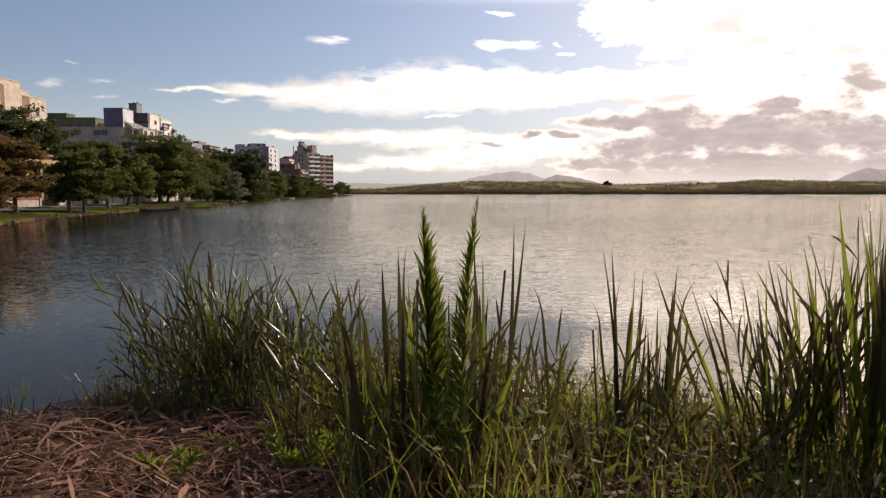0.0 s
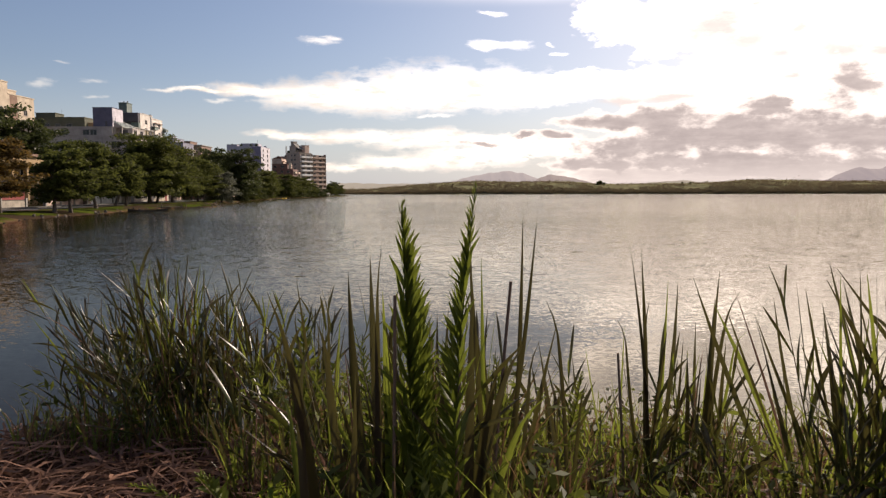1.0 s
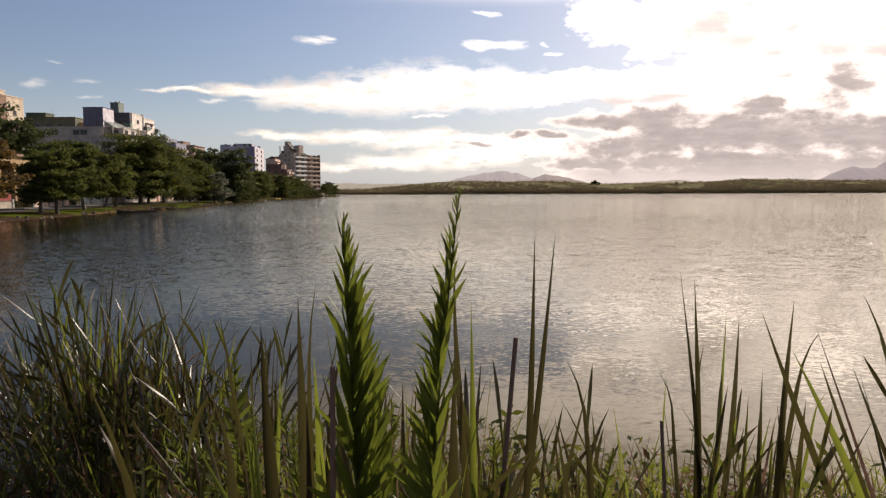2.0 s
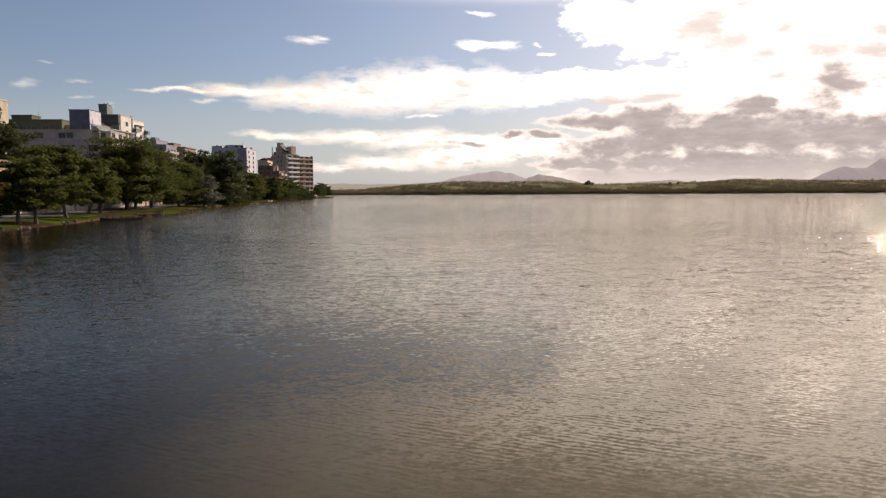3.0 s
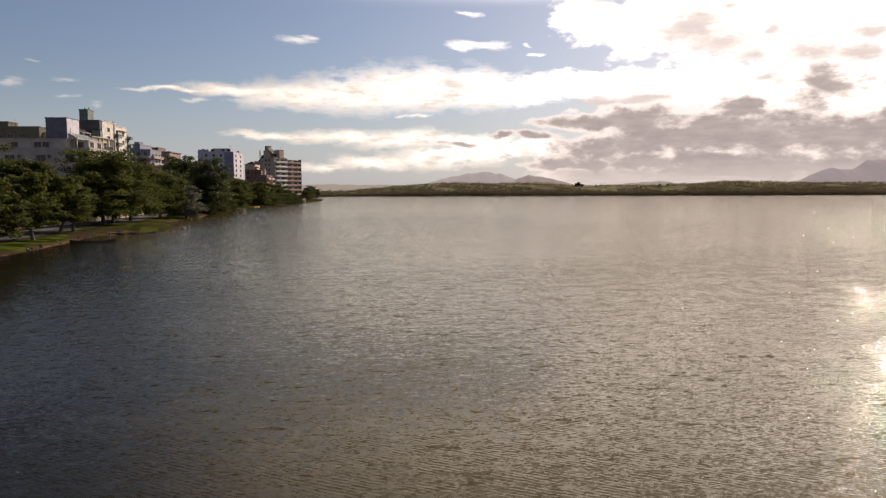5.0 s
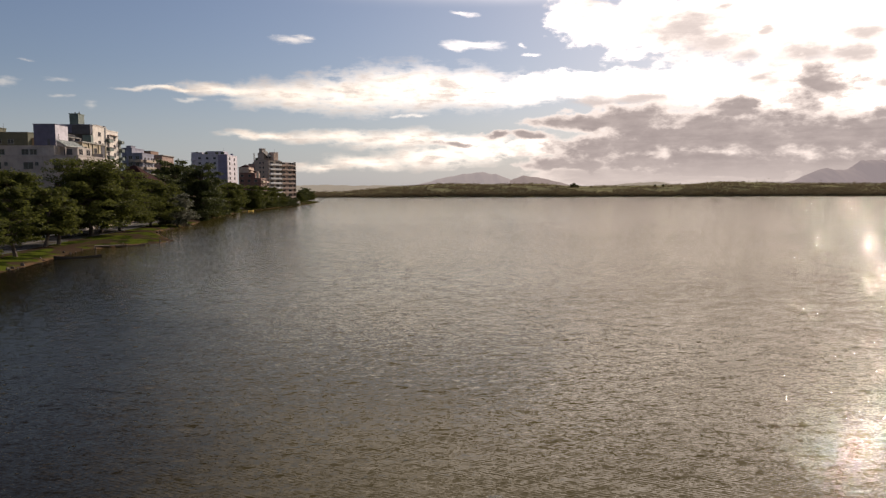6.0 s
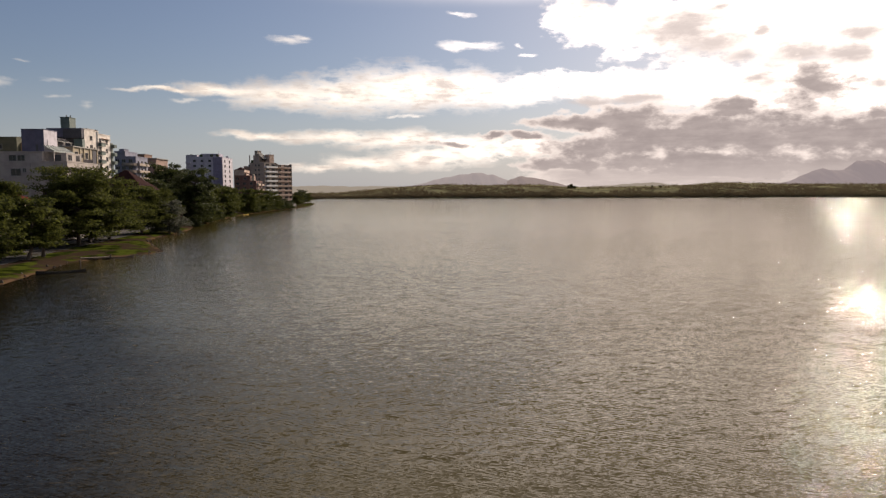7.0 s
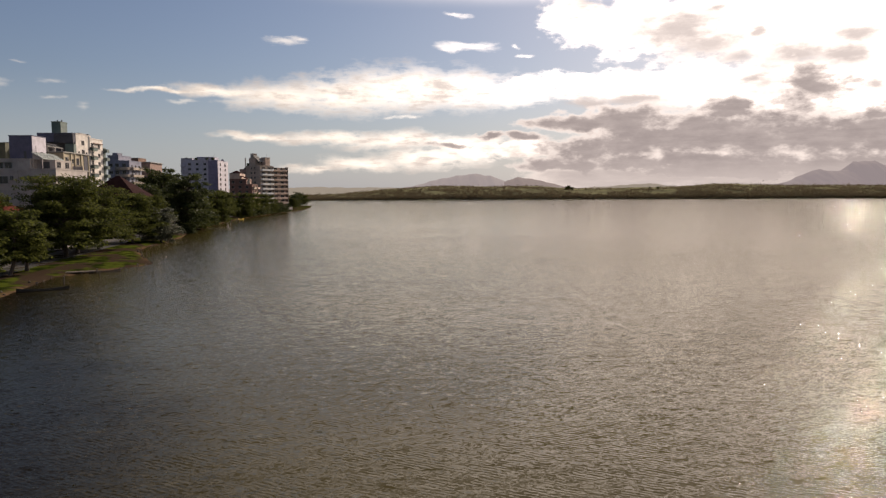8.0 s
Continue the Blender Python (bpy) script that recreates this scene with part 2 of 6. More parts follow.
def water_material():
    """Brown water with wind ripples: a dull body under a reflecting skin."""
    mat = bpy.data.materials.new("lake_water")
    mat.use_nodes = True
    n = Nodes(mat.node_tree)
    where = n.add("ShaderNodeTexCoord").outputs["Object"]
    xyz = n.add("ShaderNodeSeparateXYZ")
    n.put(xyz.inputs[0], where)
    gusts = n.noise(n.vmath("MULTIPLY", where, (0.35, 1.0, 1.0)), 0.02, 3, 0.5)
    shore = n.math("ADD", xyz.outputs[1], n.math("MULTIPLY", n.noise(where, 0.3, 3), 4.0))
    calm = n.math("MULTIPLY", n.step(shore, 13.0, 32.0, 0.14, 0.75), n.step(shore, 30.0, 70.0, 1.0, 1.3))
    offing = n.math("MULTIPLY", n.math("MAXIMUM", n.math("SUBTRACT", xyz.outputs[1], 58.0), 0.0), 0.28)
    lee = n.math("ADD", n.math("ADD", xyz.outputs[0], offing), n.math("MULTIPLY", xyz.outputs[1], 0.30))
    wind = n.math("MULTIPLY", n.math("MULTIPLY", calm, n.step(shore, 40.0, 300.0, 1.0, 0.30)), n.step(gusts, 0.3, 0.7, 0.8, 1.12))
    # slopes of the ripples: broken noise at four sizes, and trains of wavelets that grow with the fetch
    slope = None
    for scale, stretch, steep in ((0.5, (0.7, 1.2, 1.0), 0.05), (2.0, (0.6, 1.2, 1.0), 0.28), (6.0, (0.6, 1.2, 1.0), 0.66), (15.0, (0.7, 1.2, 1.0), 0.95)):
        colour = n.noise(n.vmath("MULTIPLY", where, stretch), scale, 2.0, 0.55, 0.6, True)
        one = n.vmath("MULTIPLY", n.vmath("SUBTRACT", colour, (0.5, 0.5, 0.5)), (steep * 0.9, steep, 0.0))
        if scale < 6:
            grown = n.add("ShaderNodeVectorMath", operation="SCALE")
            n.put(grown.inputs[0], one)
            n.put(grown.inputs["Scale"], n.step(shore, 18.0, 80.0, 0.35, 1.0))
            one = grown.outputs[0]
        slope = one if slope is None else n.vmath("ADD", slope, one)
    for wave, way, steep, warp, born, gone in ((0.14, (0.46, 0.888, 0.0), 0.11, 8.0, 14.0, 34.0), (0.24, (0.50, 0.866, 0.0), 0.12, 8.0, 36.0, 70.0), (0.55, (0.30, 0.954, 0.0), 0.06, 10.0, 60.0, 150.0)):
        bent = n.math("MULTIPLY", n.noise(n.vmath("MULTIPLY", where, (0.8, 1.0, 1.0)), 0.40 / wave, 2.0), warp)
        phase = n.math("ADD", n.math("MULTIPLY", n.vmath("DOT_PRODUCT", where, way), math.tau / wave), bent)
        group = n.step(n.noise(n.vmath("MULTIPLY", where, (0.6, 1.0, 1.0)), 0.16 / wave, 2.0), 0.38, 0.62, 0.1, 1.5)
        train = n.add("ShaderNodeVectorMath", operation="SCALE")
        train.inputs[0].default_value = way
        here = n.math("MULTIPLY", n.step(shore, born, born * 1.5, 0.15, 1.0), n.step(shore, gone * 1.7, gone, 0.25, 1.0))
        n.put(train.inputs["Scale"], n.math("MULTIPLY", n.math("MULTIPLY", n.math("MULTIPLY", n.math("COSINE", phase), group), here), steep))
        slope = n.vmath("ADD", slope, train.outputs[0])
    # now and then a facet of the finest ripples stands steep
    sharp = None
    for scale, stretch, steep in ((7.0, (0.7, 1.0, 1.0), 62.0), (1.7, (0.6, 1.3, 1.0), 46.0)):
        one = n.vmath("SUBTRACT", n.noise(n.vmath("MULTIPLY", where, stretch), scale, 3.0, 0.7, 0.0, True), (0.5, 0.5, 0.5))
        one = n.vmath("MULTIPLY", n.vmath("MULTIPLY", one, n.vmath("MULTIPLY", one, one)), (steep, steep, 0.0))
        sharp = one if sharp is None else n.vmath("ADD", sharp, one)
    # the faces of the waves that show lean towards the near shore, in cat's paws of many sizes
    paws = n.math("ADD", n.math("MULTIPLY", n.noise(n.vmath("MULTIPLY", where, (0.45, 1.0, 1.0)), 0.8, 4, 0.65), 1.1),
                  n.math("MULTIPLY", n.noise(n.vmath("MULTIPLY", where, (0.25, 1.0, 1.0)), 0.07, 3, 0.55), 0.9))
    paws = n.step(paws, 0.68, 1.32, 0.5, 1.5)
    # a slick of smoother water across the lake, and calm lanes far out
    across = n.math("ADD", n.math("SUBTRACT", xyz.outputs[1], n.math("MULTIPLY", xyz.outputs[0], 0.33)), n.math("MULTIPLY", n.noise(where, 0.05, 3), 22.0))
    slick = n.math("MULTIPLY", n.math("MULTIPLY", n.step(across, 74.0, 84.0), n.step(across, 112.0, 94.0)), n.step(xyz.outputs[0], 34.0, 12.0))
    lanes = n.step(n.noise(n.vmath("MULTIPLY", where, (0.08, 1.0, 1.0)), 0.018, 2, 0.5), 0.56, 0.66)
    lanes = n.math("MULTIPLY", lanes, n.step(shore, 110.0, 260.0))
    still = n.math("SUBTRACT", 1.0, n.math("MAXIMUM", n.math("MULTIPLY", slick, 0.25), n.math("MULTIPLY", lanes, 0.55)))
    lean = n.add("ShaderNodeCombineXYZ")
    n.put(lean.inputs[1], n.math("MULTIPLY", n.math("MULTIPLY", n.math("ADD", n.step(shore, 14.0, 110.0, -0.004, -0.017), n.step(shore, 130.0, 500.0, 0.0, 0.006)), paws), still))
    scaled = n.add("ShaderNodeVectorMath", operation="SCALE")
    n.put(scaled.inputs[0], slope)
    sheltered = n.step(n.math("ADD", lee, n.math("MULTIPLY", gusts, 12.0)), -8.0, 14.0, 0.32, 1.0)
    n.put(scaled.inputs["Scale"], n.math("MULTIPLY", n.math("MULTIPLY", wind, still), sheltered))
    steep_facets = n.add("ShaderNodeVectorMath", operation="SCALE")
    n.put(steep_facets.inputs[0], sharp)
    # a livelier chop out in the middle of the lake
    chop = n.step(n.math("SUBTRACT", xyz.outputs[0], n.math("MULTIPLY", xyz.outputs[1], 0.50)), -6.0, 20.0, 1.0, 1.5)
    n.put(steep_facets.inputs["Scale"], n.math("MULTIPLY", n.math("MULTIPLY", n.step(shore, 16.0, 45.0), sheltered), chop))
    # short steep wavelets out there catch the sun
    crests = n.vmath("SUBTRACT", n.noise(n.vmath("MULTIPLY", where, (2.2, 0.8, 1.0)), 1.1, 1.0, 0.5, 0.0, True), (0.5, 0.5, 0.5))
    crests = n.vmath("MULTIPLY", n.vmath("MULTIPLY", crests, n.vmath("MULTIPLY", crests, crests)), (30.0, 60.0, 0.0))
    wavelets = n.add("ShaderNodeVectorMath", operation="SCALE")
    n.put(wavelets.inputs[0], crests)
    n.put(wavelets.inputs["Scale"], n.math("MULTIPLY", n.step(shore, 30.0, 70.0), n.math("MULTIPLY", n.math("SUBTRACT", chop, 1.0), 2.0)))
    # the far sides of the waves hide behind their crests
    tilt = n.add("ShaderNodeSeparateXYZ")
    n.put(tilt.inputs[0], n.vmath("ADD", scaled.outputs[0], n.vmath("ADD", lean.outputs[0], n.vmath("ADD", steep_facets.outputs[0], wavelets.outputs[0]))))
    shown = n.add("ShaderNodeCombineXYZ")
    n.put(shown.inputs[0], tilt.outputs[0])
    n.put(shown.inputs[1], n.math("SMOOTH_MIN", tilt.outputs[1], n.math("MULTIPLY", tilt.outputs[1], 0.25), 0.02))
    shown.inputs[2].default_value = 1.0
    facet = n.add("ShaderNodeVectorMath", operation="NORMALIZE")
    n.put(facet.inputs[0], shown.outputs[0])
    silt = n.noise(where, 0.05, 3)
    body = n.add("ShaderNodeBsdfDiffuse")
    # body colour darkened towards the western shore, standing in for dimmer reflected light
    undimmed = n.step(n.math("ADD", lee, n.math("MULTIPLY", n.math("SUBTRACT", n.noise(where, 0.12, 4, 0.6), 0.5), 9.0)), -0.5, 11.5)
    n.put(body.inputs[0], n.mix(undimmed, n.mix(silt, rgb(0.008, 0.0064, 0.0036), rgb(0.011, 0.0086, 0.0046)), n.mix(silt, rgb(0.043, 0.0338, 0.0100), rgb(0.052, 0.0410, 0.0125))))
    skin = n.add("ShaderNodeBsdfGlossy")
    skin.inputs["Roughness"].default_value = 0.026
    n.put(skin.inputs["Normal"], facet.outputs[0])
    # mirror tint lowered there too, painting the dimmer reflection by position
    n.put(skin.inputs[0], n.mix(undimmed, rgb(0.74, 0.70, 0.63), rgb(1.0, 0.962, 0.89)))
    gloss = n.add("ShaderNodeFresnel")
    gloss.inputs[0].default_value = 1.33
    n.put(gloss.inputs["Normal"], facet.outputs[0])
    both = n.add("ShaderNodeMixShader")
    n.put(both.inputs[0], gloss.outputs[0])
    n.put(both.inputs[1], body.outputs[0])
    n.put(both.inputs[2], skin.outputs[0])
    n.put(n.add("ShaderNodeOutputMaterial").inputs[0], both.outputs[0])
    return mat


def ground_material():
    """Grass, bare earth and litter, by place."""
    mat = bpy.data.materials.new("ground")
    mat.use_nodes = True
    n = Nodes(mat.node_tree)
    where = n.add("ShaderNodeTexCoord").outputs["Object"]
    xyz = n.add("ShaderNodeSeparateXYZ")
    n.put(xyz.inputs[0], where)
    big, mid, small = n.noise(where, 0.03, 4), n.noise(where, 0.35, 4), n.noise(where, 9.0, 4, 0.7)
    grass = n.mix(n.step(mid, 0.40, 0.62), rgb(0.014, 0.020, 0.004), rgb(0.058, 0.072, 0.011))
    earth = n.mix(small, rgb(0.045, 0.028, 0.017), rgb(0.165, 0.100, 0.060))
    bare = n.step(n.math("ADD", n.math("MULTIPLY", mid, 0.9), xyz.outputs[2]), 0.72, 0.48)
    col = n.mix(bare, grass, earth)
    col = n.mix(n.step(n.noise(n.vmath("MULTIPLY", where, (1.0, 0.55, 1.0)), 0.16, 4, 0.6), 0.48, 0.54), col, n.mix(small, rgb(0.024, 0.016, 0.011), rgb(0.060, 0.041, 0.028)))
    away = n.step(n.math("ABSOLUTE", n.math("SUBTRACT", xyz.outputs[0], 0.5)), 6.0, 10.0)
    behind = n.math("MAXIMUM", away, n.step(xyz.outputs[1], 3.0, -1.0))
    litter = n.mix(small, rgb(0.030, 0.016, 0.010), rgb(0.090, 0.050, 0.032))
    litter = n.mix(n.math("MULTIPLY", behind, n.step(n.math("ADD", n.math("MULTIPLY", mid, 0.7), n.math("MULTIPLY", small, 0.3)), 0.42, 0.55)), litter, n.mix(small, rgb(0.020, 0.024, 0.008), rgb(0.070, 0.072, 0.022)))
    col = n.mix(n.step(xyz.outputs[1], 30.0, 25.0), col, litter)
    scrub = n.mix(n.step(big, 0.40, 0.60), rgb(0.135, 0.125, 0.075), rgb(0.225, 0.215, 0.115))
    col = n.mix(n.step(xyz.outputs[1], 900.0, 1000.0), col, scrub)
    bsdf = n.add("ShaderNodeBsdfPrincipled")
    n.put(bsdf.inputs["Base Color"], col)
    bsdf.inputs["Roughness"].default_value = 0.95
    bsdf.inputs["Specular IOR Level"].default_value = 0.0
    relief = n.add("ShaderNodeBump")
    relief.inputs["Strength"].default_value = 0.5
    relief.inputs["Distance"].default_value = 0.08
    n.put(relief.inputs["Height"], small)
    n.put(bsdf.inputs["Normal"], relief.outputs[0])
    n.put(n.add("ShaderNodeOutputMaterial").inputs[0], bsdf.outputs[0])
    return mat


def glass_material():
    mat = bpy.data.materials.new("window_glass")
    mat.use_nodes = True
    n = Nodes(mat.node_tree)
    bsdf = n.add("ShaderNodeBsdfPrincipled")
    rnd = n.add("ShaderNodeObjectInfo").outputs["Random"]
    n.put(bsdf.inputs["Base Color"], n.mix(rnd, rgb(0.010, 0.010, 0.011), rgb(0.035, 0.033, 0.033)))
    bsdf.inputs["Roughness"].default_value = 0.12
    bsdf.inputs["Specular IOR Level"].default_value = 0.35
    n.put(n.add("ShaderNodeOutputMaterial").inputs[0], bsdf.outputs[0])
    return mat


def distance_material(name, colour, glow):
    """Far mountains; the haze of the air is put in as emission."""
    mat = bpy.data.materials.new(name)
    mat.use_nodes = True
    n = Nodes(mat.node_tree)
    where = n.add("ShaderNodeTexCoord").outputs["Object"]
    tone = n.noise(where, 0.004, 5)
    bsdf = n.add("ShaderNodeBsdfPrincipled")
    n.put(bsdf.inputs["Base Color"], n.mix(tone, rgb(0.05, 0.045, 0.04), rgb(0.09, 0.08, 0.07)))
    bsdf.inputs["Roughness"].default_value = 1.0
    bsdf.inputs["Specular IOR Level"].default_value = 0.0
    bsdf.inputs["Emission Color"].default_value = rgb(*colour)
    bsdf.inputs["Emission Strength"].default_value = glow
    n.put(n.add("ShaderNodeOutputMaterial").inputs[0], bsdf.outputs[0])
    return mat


M = {
    "ground": ground_material(), "water": water_material(), "glass": glass_material(),
    "cream": surface("cream_render", (0.42, 0.345, 0.26)), "white": surface("white_render", (0.38, 0.335, 0.305)),
    "ochre": surface("ochre_render", (0.30, 0.20, 0.10)), "slate": surface("blue_grey_render", (0.10, 0.10, 0.15)),
    "olive": surface("olive_render", (0.085, 0.085, 0.055)), "green": surface("green_tiles", (0.085, 0.115, 0.10), rough=0.5),
    "salmon": surface("salmon_render", (0.42, 0.31, 0.25)), "brick": surface("red_brick", (0.17, 0.085, 0.065)),
    "pale": surface("pale_blue_render", (0.38, 0.36, 0.42)), "tiles": surface("clay_roof", (0.034, 0.015, 0.014), bump=0.4, rough=0.95, spec=0.05), "chalk": surface("chalk_white_render", (0.56, 0.51, 0.46)),
    "concrete": surface("concrete", (0.26, 0.245, 0.22)), "lime": surface("limewash", (0.74, 0.72, 0.69)), "rock": surface("wet_rock", (0.075, 0.058, 0.045), vary=0.5), "tar": surface("tarred_wood", (0.020, 0.018, 0.016), rough=0.95), "asphalt": surface("asphalt", (0.026, 0.024, 0.023), fine=30),
    "paving": surface("pale_paving", (0.055, 0.049, 0.043), coarse=0.25, vary=0.45), "stone": surface("rubble_stone", (0.30, 0.26, 0.21), vary=0.5, fine=3.0, bump=0.5),
    "frame": surface("window_frame", (0.22, 0.21, 0.20), rough=0.5, bump=0), "dark": surface("dark_metal", (0.06, 0.06, 0.065), rough=0.5, bump=0.05),
    "lilac": surface("lilac_lit_side", (0.47, 0.44, 0.48)), "mauve": surface("mauve_render", (0.20, 0.175, 0.25)), "slate_dark": surface("dark_grey_render", (0.065, 0.062, 0.072)),
    "beige": surface("beige_render", (0.34, 0.285, 0.20)), "taupe": surface("taupe_render", (0.30, 0.245, 0.20)), "brick_pale": surface("weathered_pink_render", (0.25, 0.165, 0.135)),
    "sheet": surface("painted_sheet_metal", (0.33, 0.35, 0.32), rough=0.45, bump=0.05), "bright_tiles": surface("faded_red_tiles", (0.090, 0.022, 0.015), bump=0.4, fine=5.0, rough=0.95, spec=0.05),
    "bark": surface("bark", (0.075, 0.054, 0.040), vary=0.5, coarse=2.0, fine=20, bump=0.6),
    "wood": surface("weathered_wood", (0.11, 0.083, 0.062), vary=0.4, coarse=2.0, fine=25, bump=0.4),
    "bluegrey": surface("weathered_blue_render", (0.20, 0.20, 0.25)), "umber": surface("umber_render", (0.17, 0.10, 0.07)), "red": surface("red_paint", (0.20, 0.035, 0.03)),
    "yellow": surface("yellow_paint", (0.65, 0.45, 0.05), rough=0.5),
    "almond": foliage("almond_leaves", (0.015, 0.020, 0.007), (0.092, 0.102, 0.024), translucence=0.42, rough=0.6, spec=0.10),
    "almond_rust": foliage("turning_leaves", (0.022, 0.022, 0.007), (0.135, 0.082, 0.022), translucence=0.38),
    "dark_leaf": foliage("dark_leaves", (0.014, 0.020, 0.008), (0.060, 0.072, 0.022), translucence=0.40, rough=0.5, spec=0.2),
    "silver_leaf": foliage("silvery_leaves", (0.040, 0.045, 0.030), (0.150, 0.155, 0.105), translucence=0.25, rough=0.5, spec=0.3),
    "scrub": foliage("scrub_leaves", (0.050, 0.041, 0.027), (0.150, 0.118, 0.072), translucence=0.35, spec=0.0, rough=0.9),
    "reed_bright": foliage("bright_reed_leaves", (0.024, 0.033, 0.006), (0.118, 0.138, 0.020), translucence=0.55, rough=0.36, island=False, spec=0.35),
    "reed": foliage("reed_leaves", (0.011, 0.015, 0.004), (0.064, 0.078, 0.014), translucence=0.27, rough=0.36, island=False, spec=0.4, light=(0.12, 0.115, 0.024), dry=(0.036, 0.021, 0.014)),
    "grass": foliage("bank_grass", (0.014, 0.019, 0.004), (0.160, 0.185, 0.028), translucence=0.52, rough=0.36, spec=0.38),
    "fern": foliage("fern_leaflets", (0.016, 0.022, 0.005), (0.108, 0.130, 0.017), translucence=0.42, rough=0.42, spec=0.3),
    "weed": foliage("weed_leaves", (0.010, 0.014, 0.004), (0.092, 0.106, 0.017), translucence=0.45, rough=0.55, spec=0.14),
    "young_fern": foliage("young_fern", (0.050, 0.070, 0.008), (0.17, 0.20, 0.022), translucence=0.5, rough=0.5),
    "straw": foliage("dry_stems", (0.034, 0.018, 0.009), (0.24, 0.145, 0.070), translucence=0.2, rough=0.6, spec=0.06),
    "dead": foliage("dead_reed", (0.008, 0.004, 0.004), (0.270, 0.150, 0.105), translucence=0.15, rough=0.6, spec=0.06),
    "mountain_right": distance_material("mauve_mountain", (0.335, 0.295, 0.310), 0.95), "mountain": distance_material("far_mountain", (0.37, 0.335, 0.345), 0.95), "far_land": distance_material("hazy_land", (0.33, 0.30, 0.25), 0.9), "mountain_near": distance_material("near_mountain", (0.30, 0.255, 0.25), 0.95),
}


# ---------------------------------------------------------------- mesh helpers
def mesh_of(name, bm, material):
    me = bpy.data.meshes.new(name)
    bm.normal_update()
    bm.to_mesh(me)
    bm.free()
    me.materials.append(material)
    return me


def part(name, bm, material, parent, label="", m=None):
    """Link a bmesh (or a mesh) as one mesh object under a thing or a part."""
    ob = new(name, mesh_of(name, bm, material) if isinstance(bm, bmesh.types.BMesh) else bm)
    ob.parent = parent
    if m is not None:
        ob.matrix_basis = m
    return tagged(ob, label)


def thing(name, m, label, category, group="", kind=""):
    ob = new(name)
    ob.empty_display_size = 0.2
    ob.matrix_basis = m
    return tagged(ob, label, category, group, kind)


def soup(name, verts, faces, material, smooth=False):
    """A mesh from arrays of vertices and of faces with the same count of corners."""
    me = bpy.data.meshes.new(name)
    verts, faces = np.asarray(verts, np.float32), np.asarray(faces, np.int32)
    k = faces.shape[1]
    me.vertices.add(len(verts))
    me.vertices.foreach_set("co", verts.ravel())
    me.loops.add(faces.size)
    me.loops.foreach_set("vertex_index", faces.ravel())
    me.polygons.add(len(faces))
    me.polygons.foreach_set("loop_start", np.arange(0, faces.size, k, dtype=np.int32))
    if smooth:
        me.polygons.foreach_set("use_smooth", np.ones(len(faces), bool))
    me.update(calc_edges=True)
    me.materials.append(material)
    return me


def box(bm, x0, x1, y0, y1, z0, z1, bevel=0.0):
    made = bmesh.ops.create_cube(bm, size=1.0, matrix=Matrix.LocRotScale(((x0 + x1) / 2, (y0 + y1) / 2, (z0 + z1) / 2), None, (abs(x1 - x0), abs(y1 - y0), abs(z1 - z0))))
    if bevel:
        edges = {e for v in made["verts"] for e in v.link_edges}
        bmesh.ops.bevel(bm, geom=list(edges), offset=bevel, segments=1, affect="EDGES")
    return bm


def boxed(x0, x1, y0, y1, z0, z1, bevel=0.0):
    return box(bmesh.new(), x0, x1, y0, y1, z0, z1, bevel)


def tube(bm, points, radii, sides=7):
    """A tapered, bent tube along points."""
    rings = []
    for i, (p, r) in enumerate(zip(points, radii)):
        a, b = points[max(0, i - 1)], points[min(len(points) - 1, i + 1)]
        turn = (Vector(b) - Vector(a)).to_track_quat("Z", "Y").to_matrix()
        rings.append([bm.verts.new(Vector(p) + turn @ Vector((r * math.cos(k * math.tau / sides), r * math.sin(k * math.tau / sides), 0))) for k in range(sides)])
    for low, high in zip(rings, rings[1:]):
        for k in range(sides):
            bm.faces.new((low[k], low[(k + 1) % sides], high[(k + 1) % sides], high[k]))
    bm.faces.new(rings[0][::-1])
    bm.faces.new(rings[-1])
    return bm


def leaf_soup(rng, centres, size, spread_up=0.5, long=1.8):
    """Folded, pointed leaves at the centres: four corners each."""
    k = len(centres)
    way = rng.normal(size=(k, 3))
    way[:, 2] = way[:, 2] * 0.5 - 0.15
    way /= np.linalg.norm(way, axis=1)[:, None]
    up = rng.normal(size=(k, 3)) * spread_up + np.array((0, 0, 1.0))
    side = np.cross(way, up)
    side /= np.linalg.norm(side, axis=1)[:, None] + 1e-9
    s = size * rng.uniform(0.6, 1.3, (k, 1))
    fold = np.cross(side, way) * s * 0.12
    tip = centres + way * s * long / 2
    root = centres - way * s * long / 2
    verts = np.stack([root, centres + side * s * 0.5 + fold, tip, centres - side * s * 0.5 + fold], 1).reshape(-1, 3)
    return verts, np.arange(4 * k).reshape(k, 4)


# ---------------------------------------------------------------- ground, water, distance
NEAR_SHORE = [(60, -6), (30, 4), (14, 8.2), (8, 9.4), (5, 9.9), (2.5, 10.1), (0.5, 10.0), (-1.5, 10.3), (-3.2, 10.6), (-4.2, 9.6), (-6, 8.8), (-12, 7), (-22, 12), (-30, 30)]
LEFT_SHORE = [(-36, 58), (-41.5, 74), (-43, 90), (-44.4, 100), (-46.8, 112.5), (-48.2, 121), (-46, 127), (-41.7, 136), (-41.3, 139.2), (-47.0, 151), (-53.0, 164), (-56.6, 178), (-56.2, 188), (-59.5, 212), (-65, 235),
              (-70.5, 285), (-76, 326), (-77, 353), (-77.5, 430), (-76, 478), (-75, 540), (-82, 640), (-92, 716), (-100, 735), (-140, 745), (-300, 770), (-620, 980), (-700, 1350)]
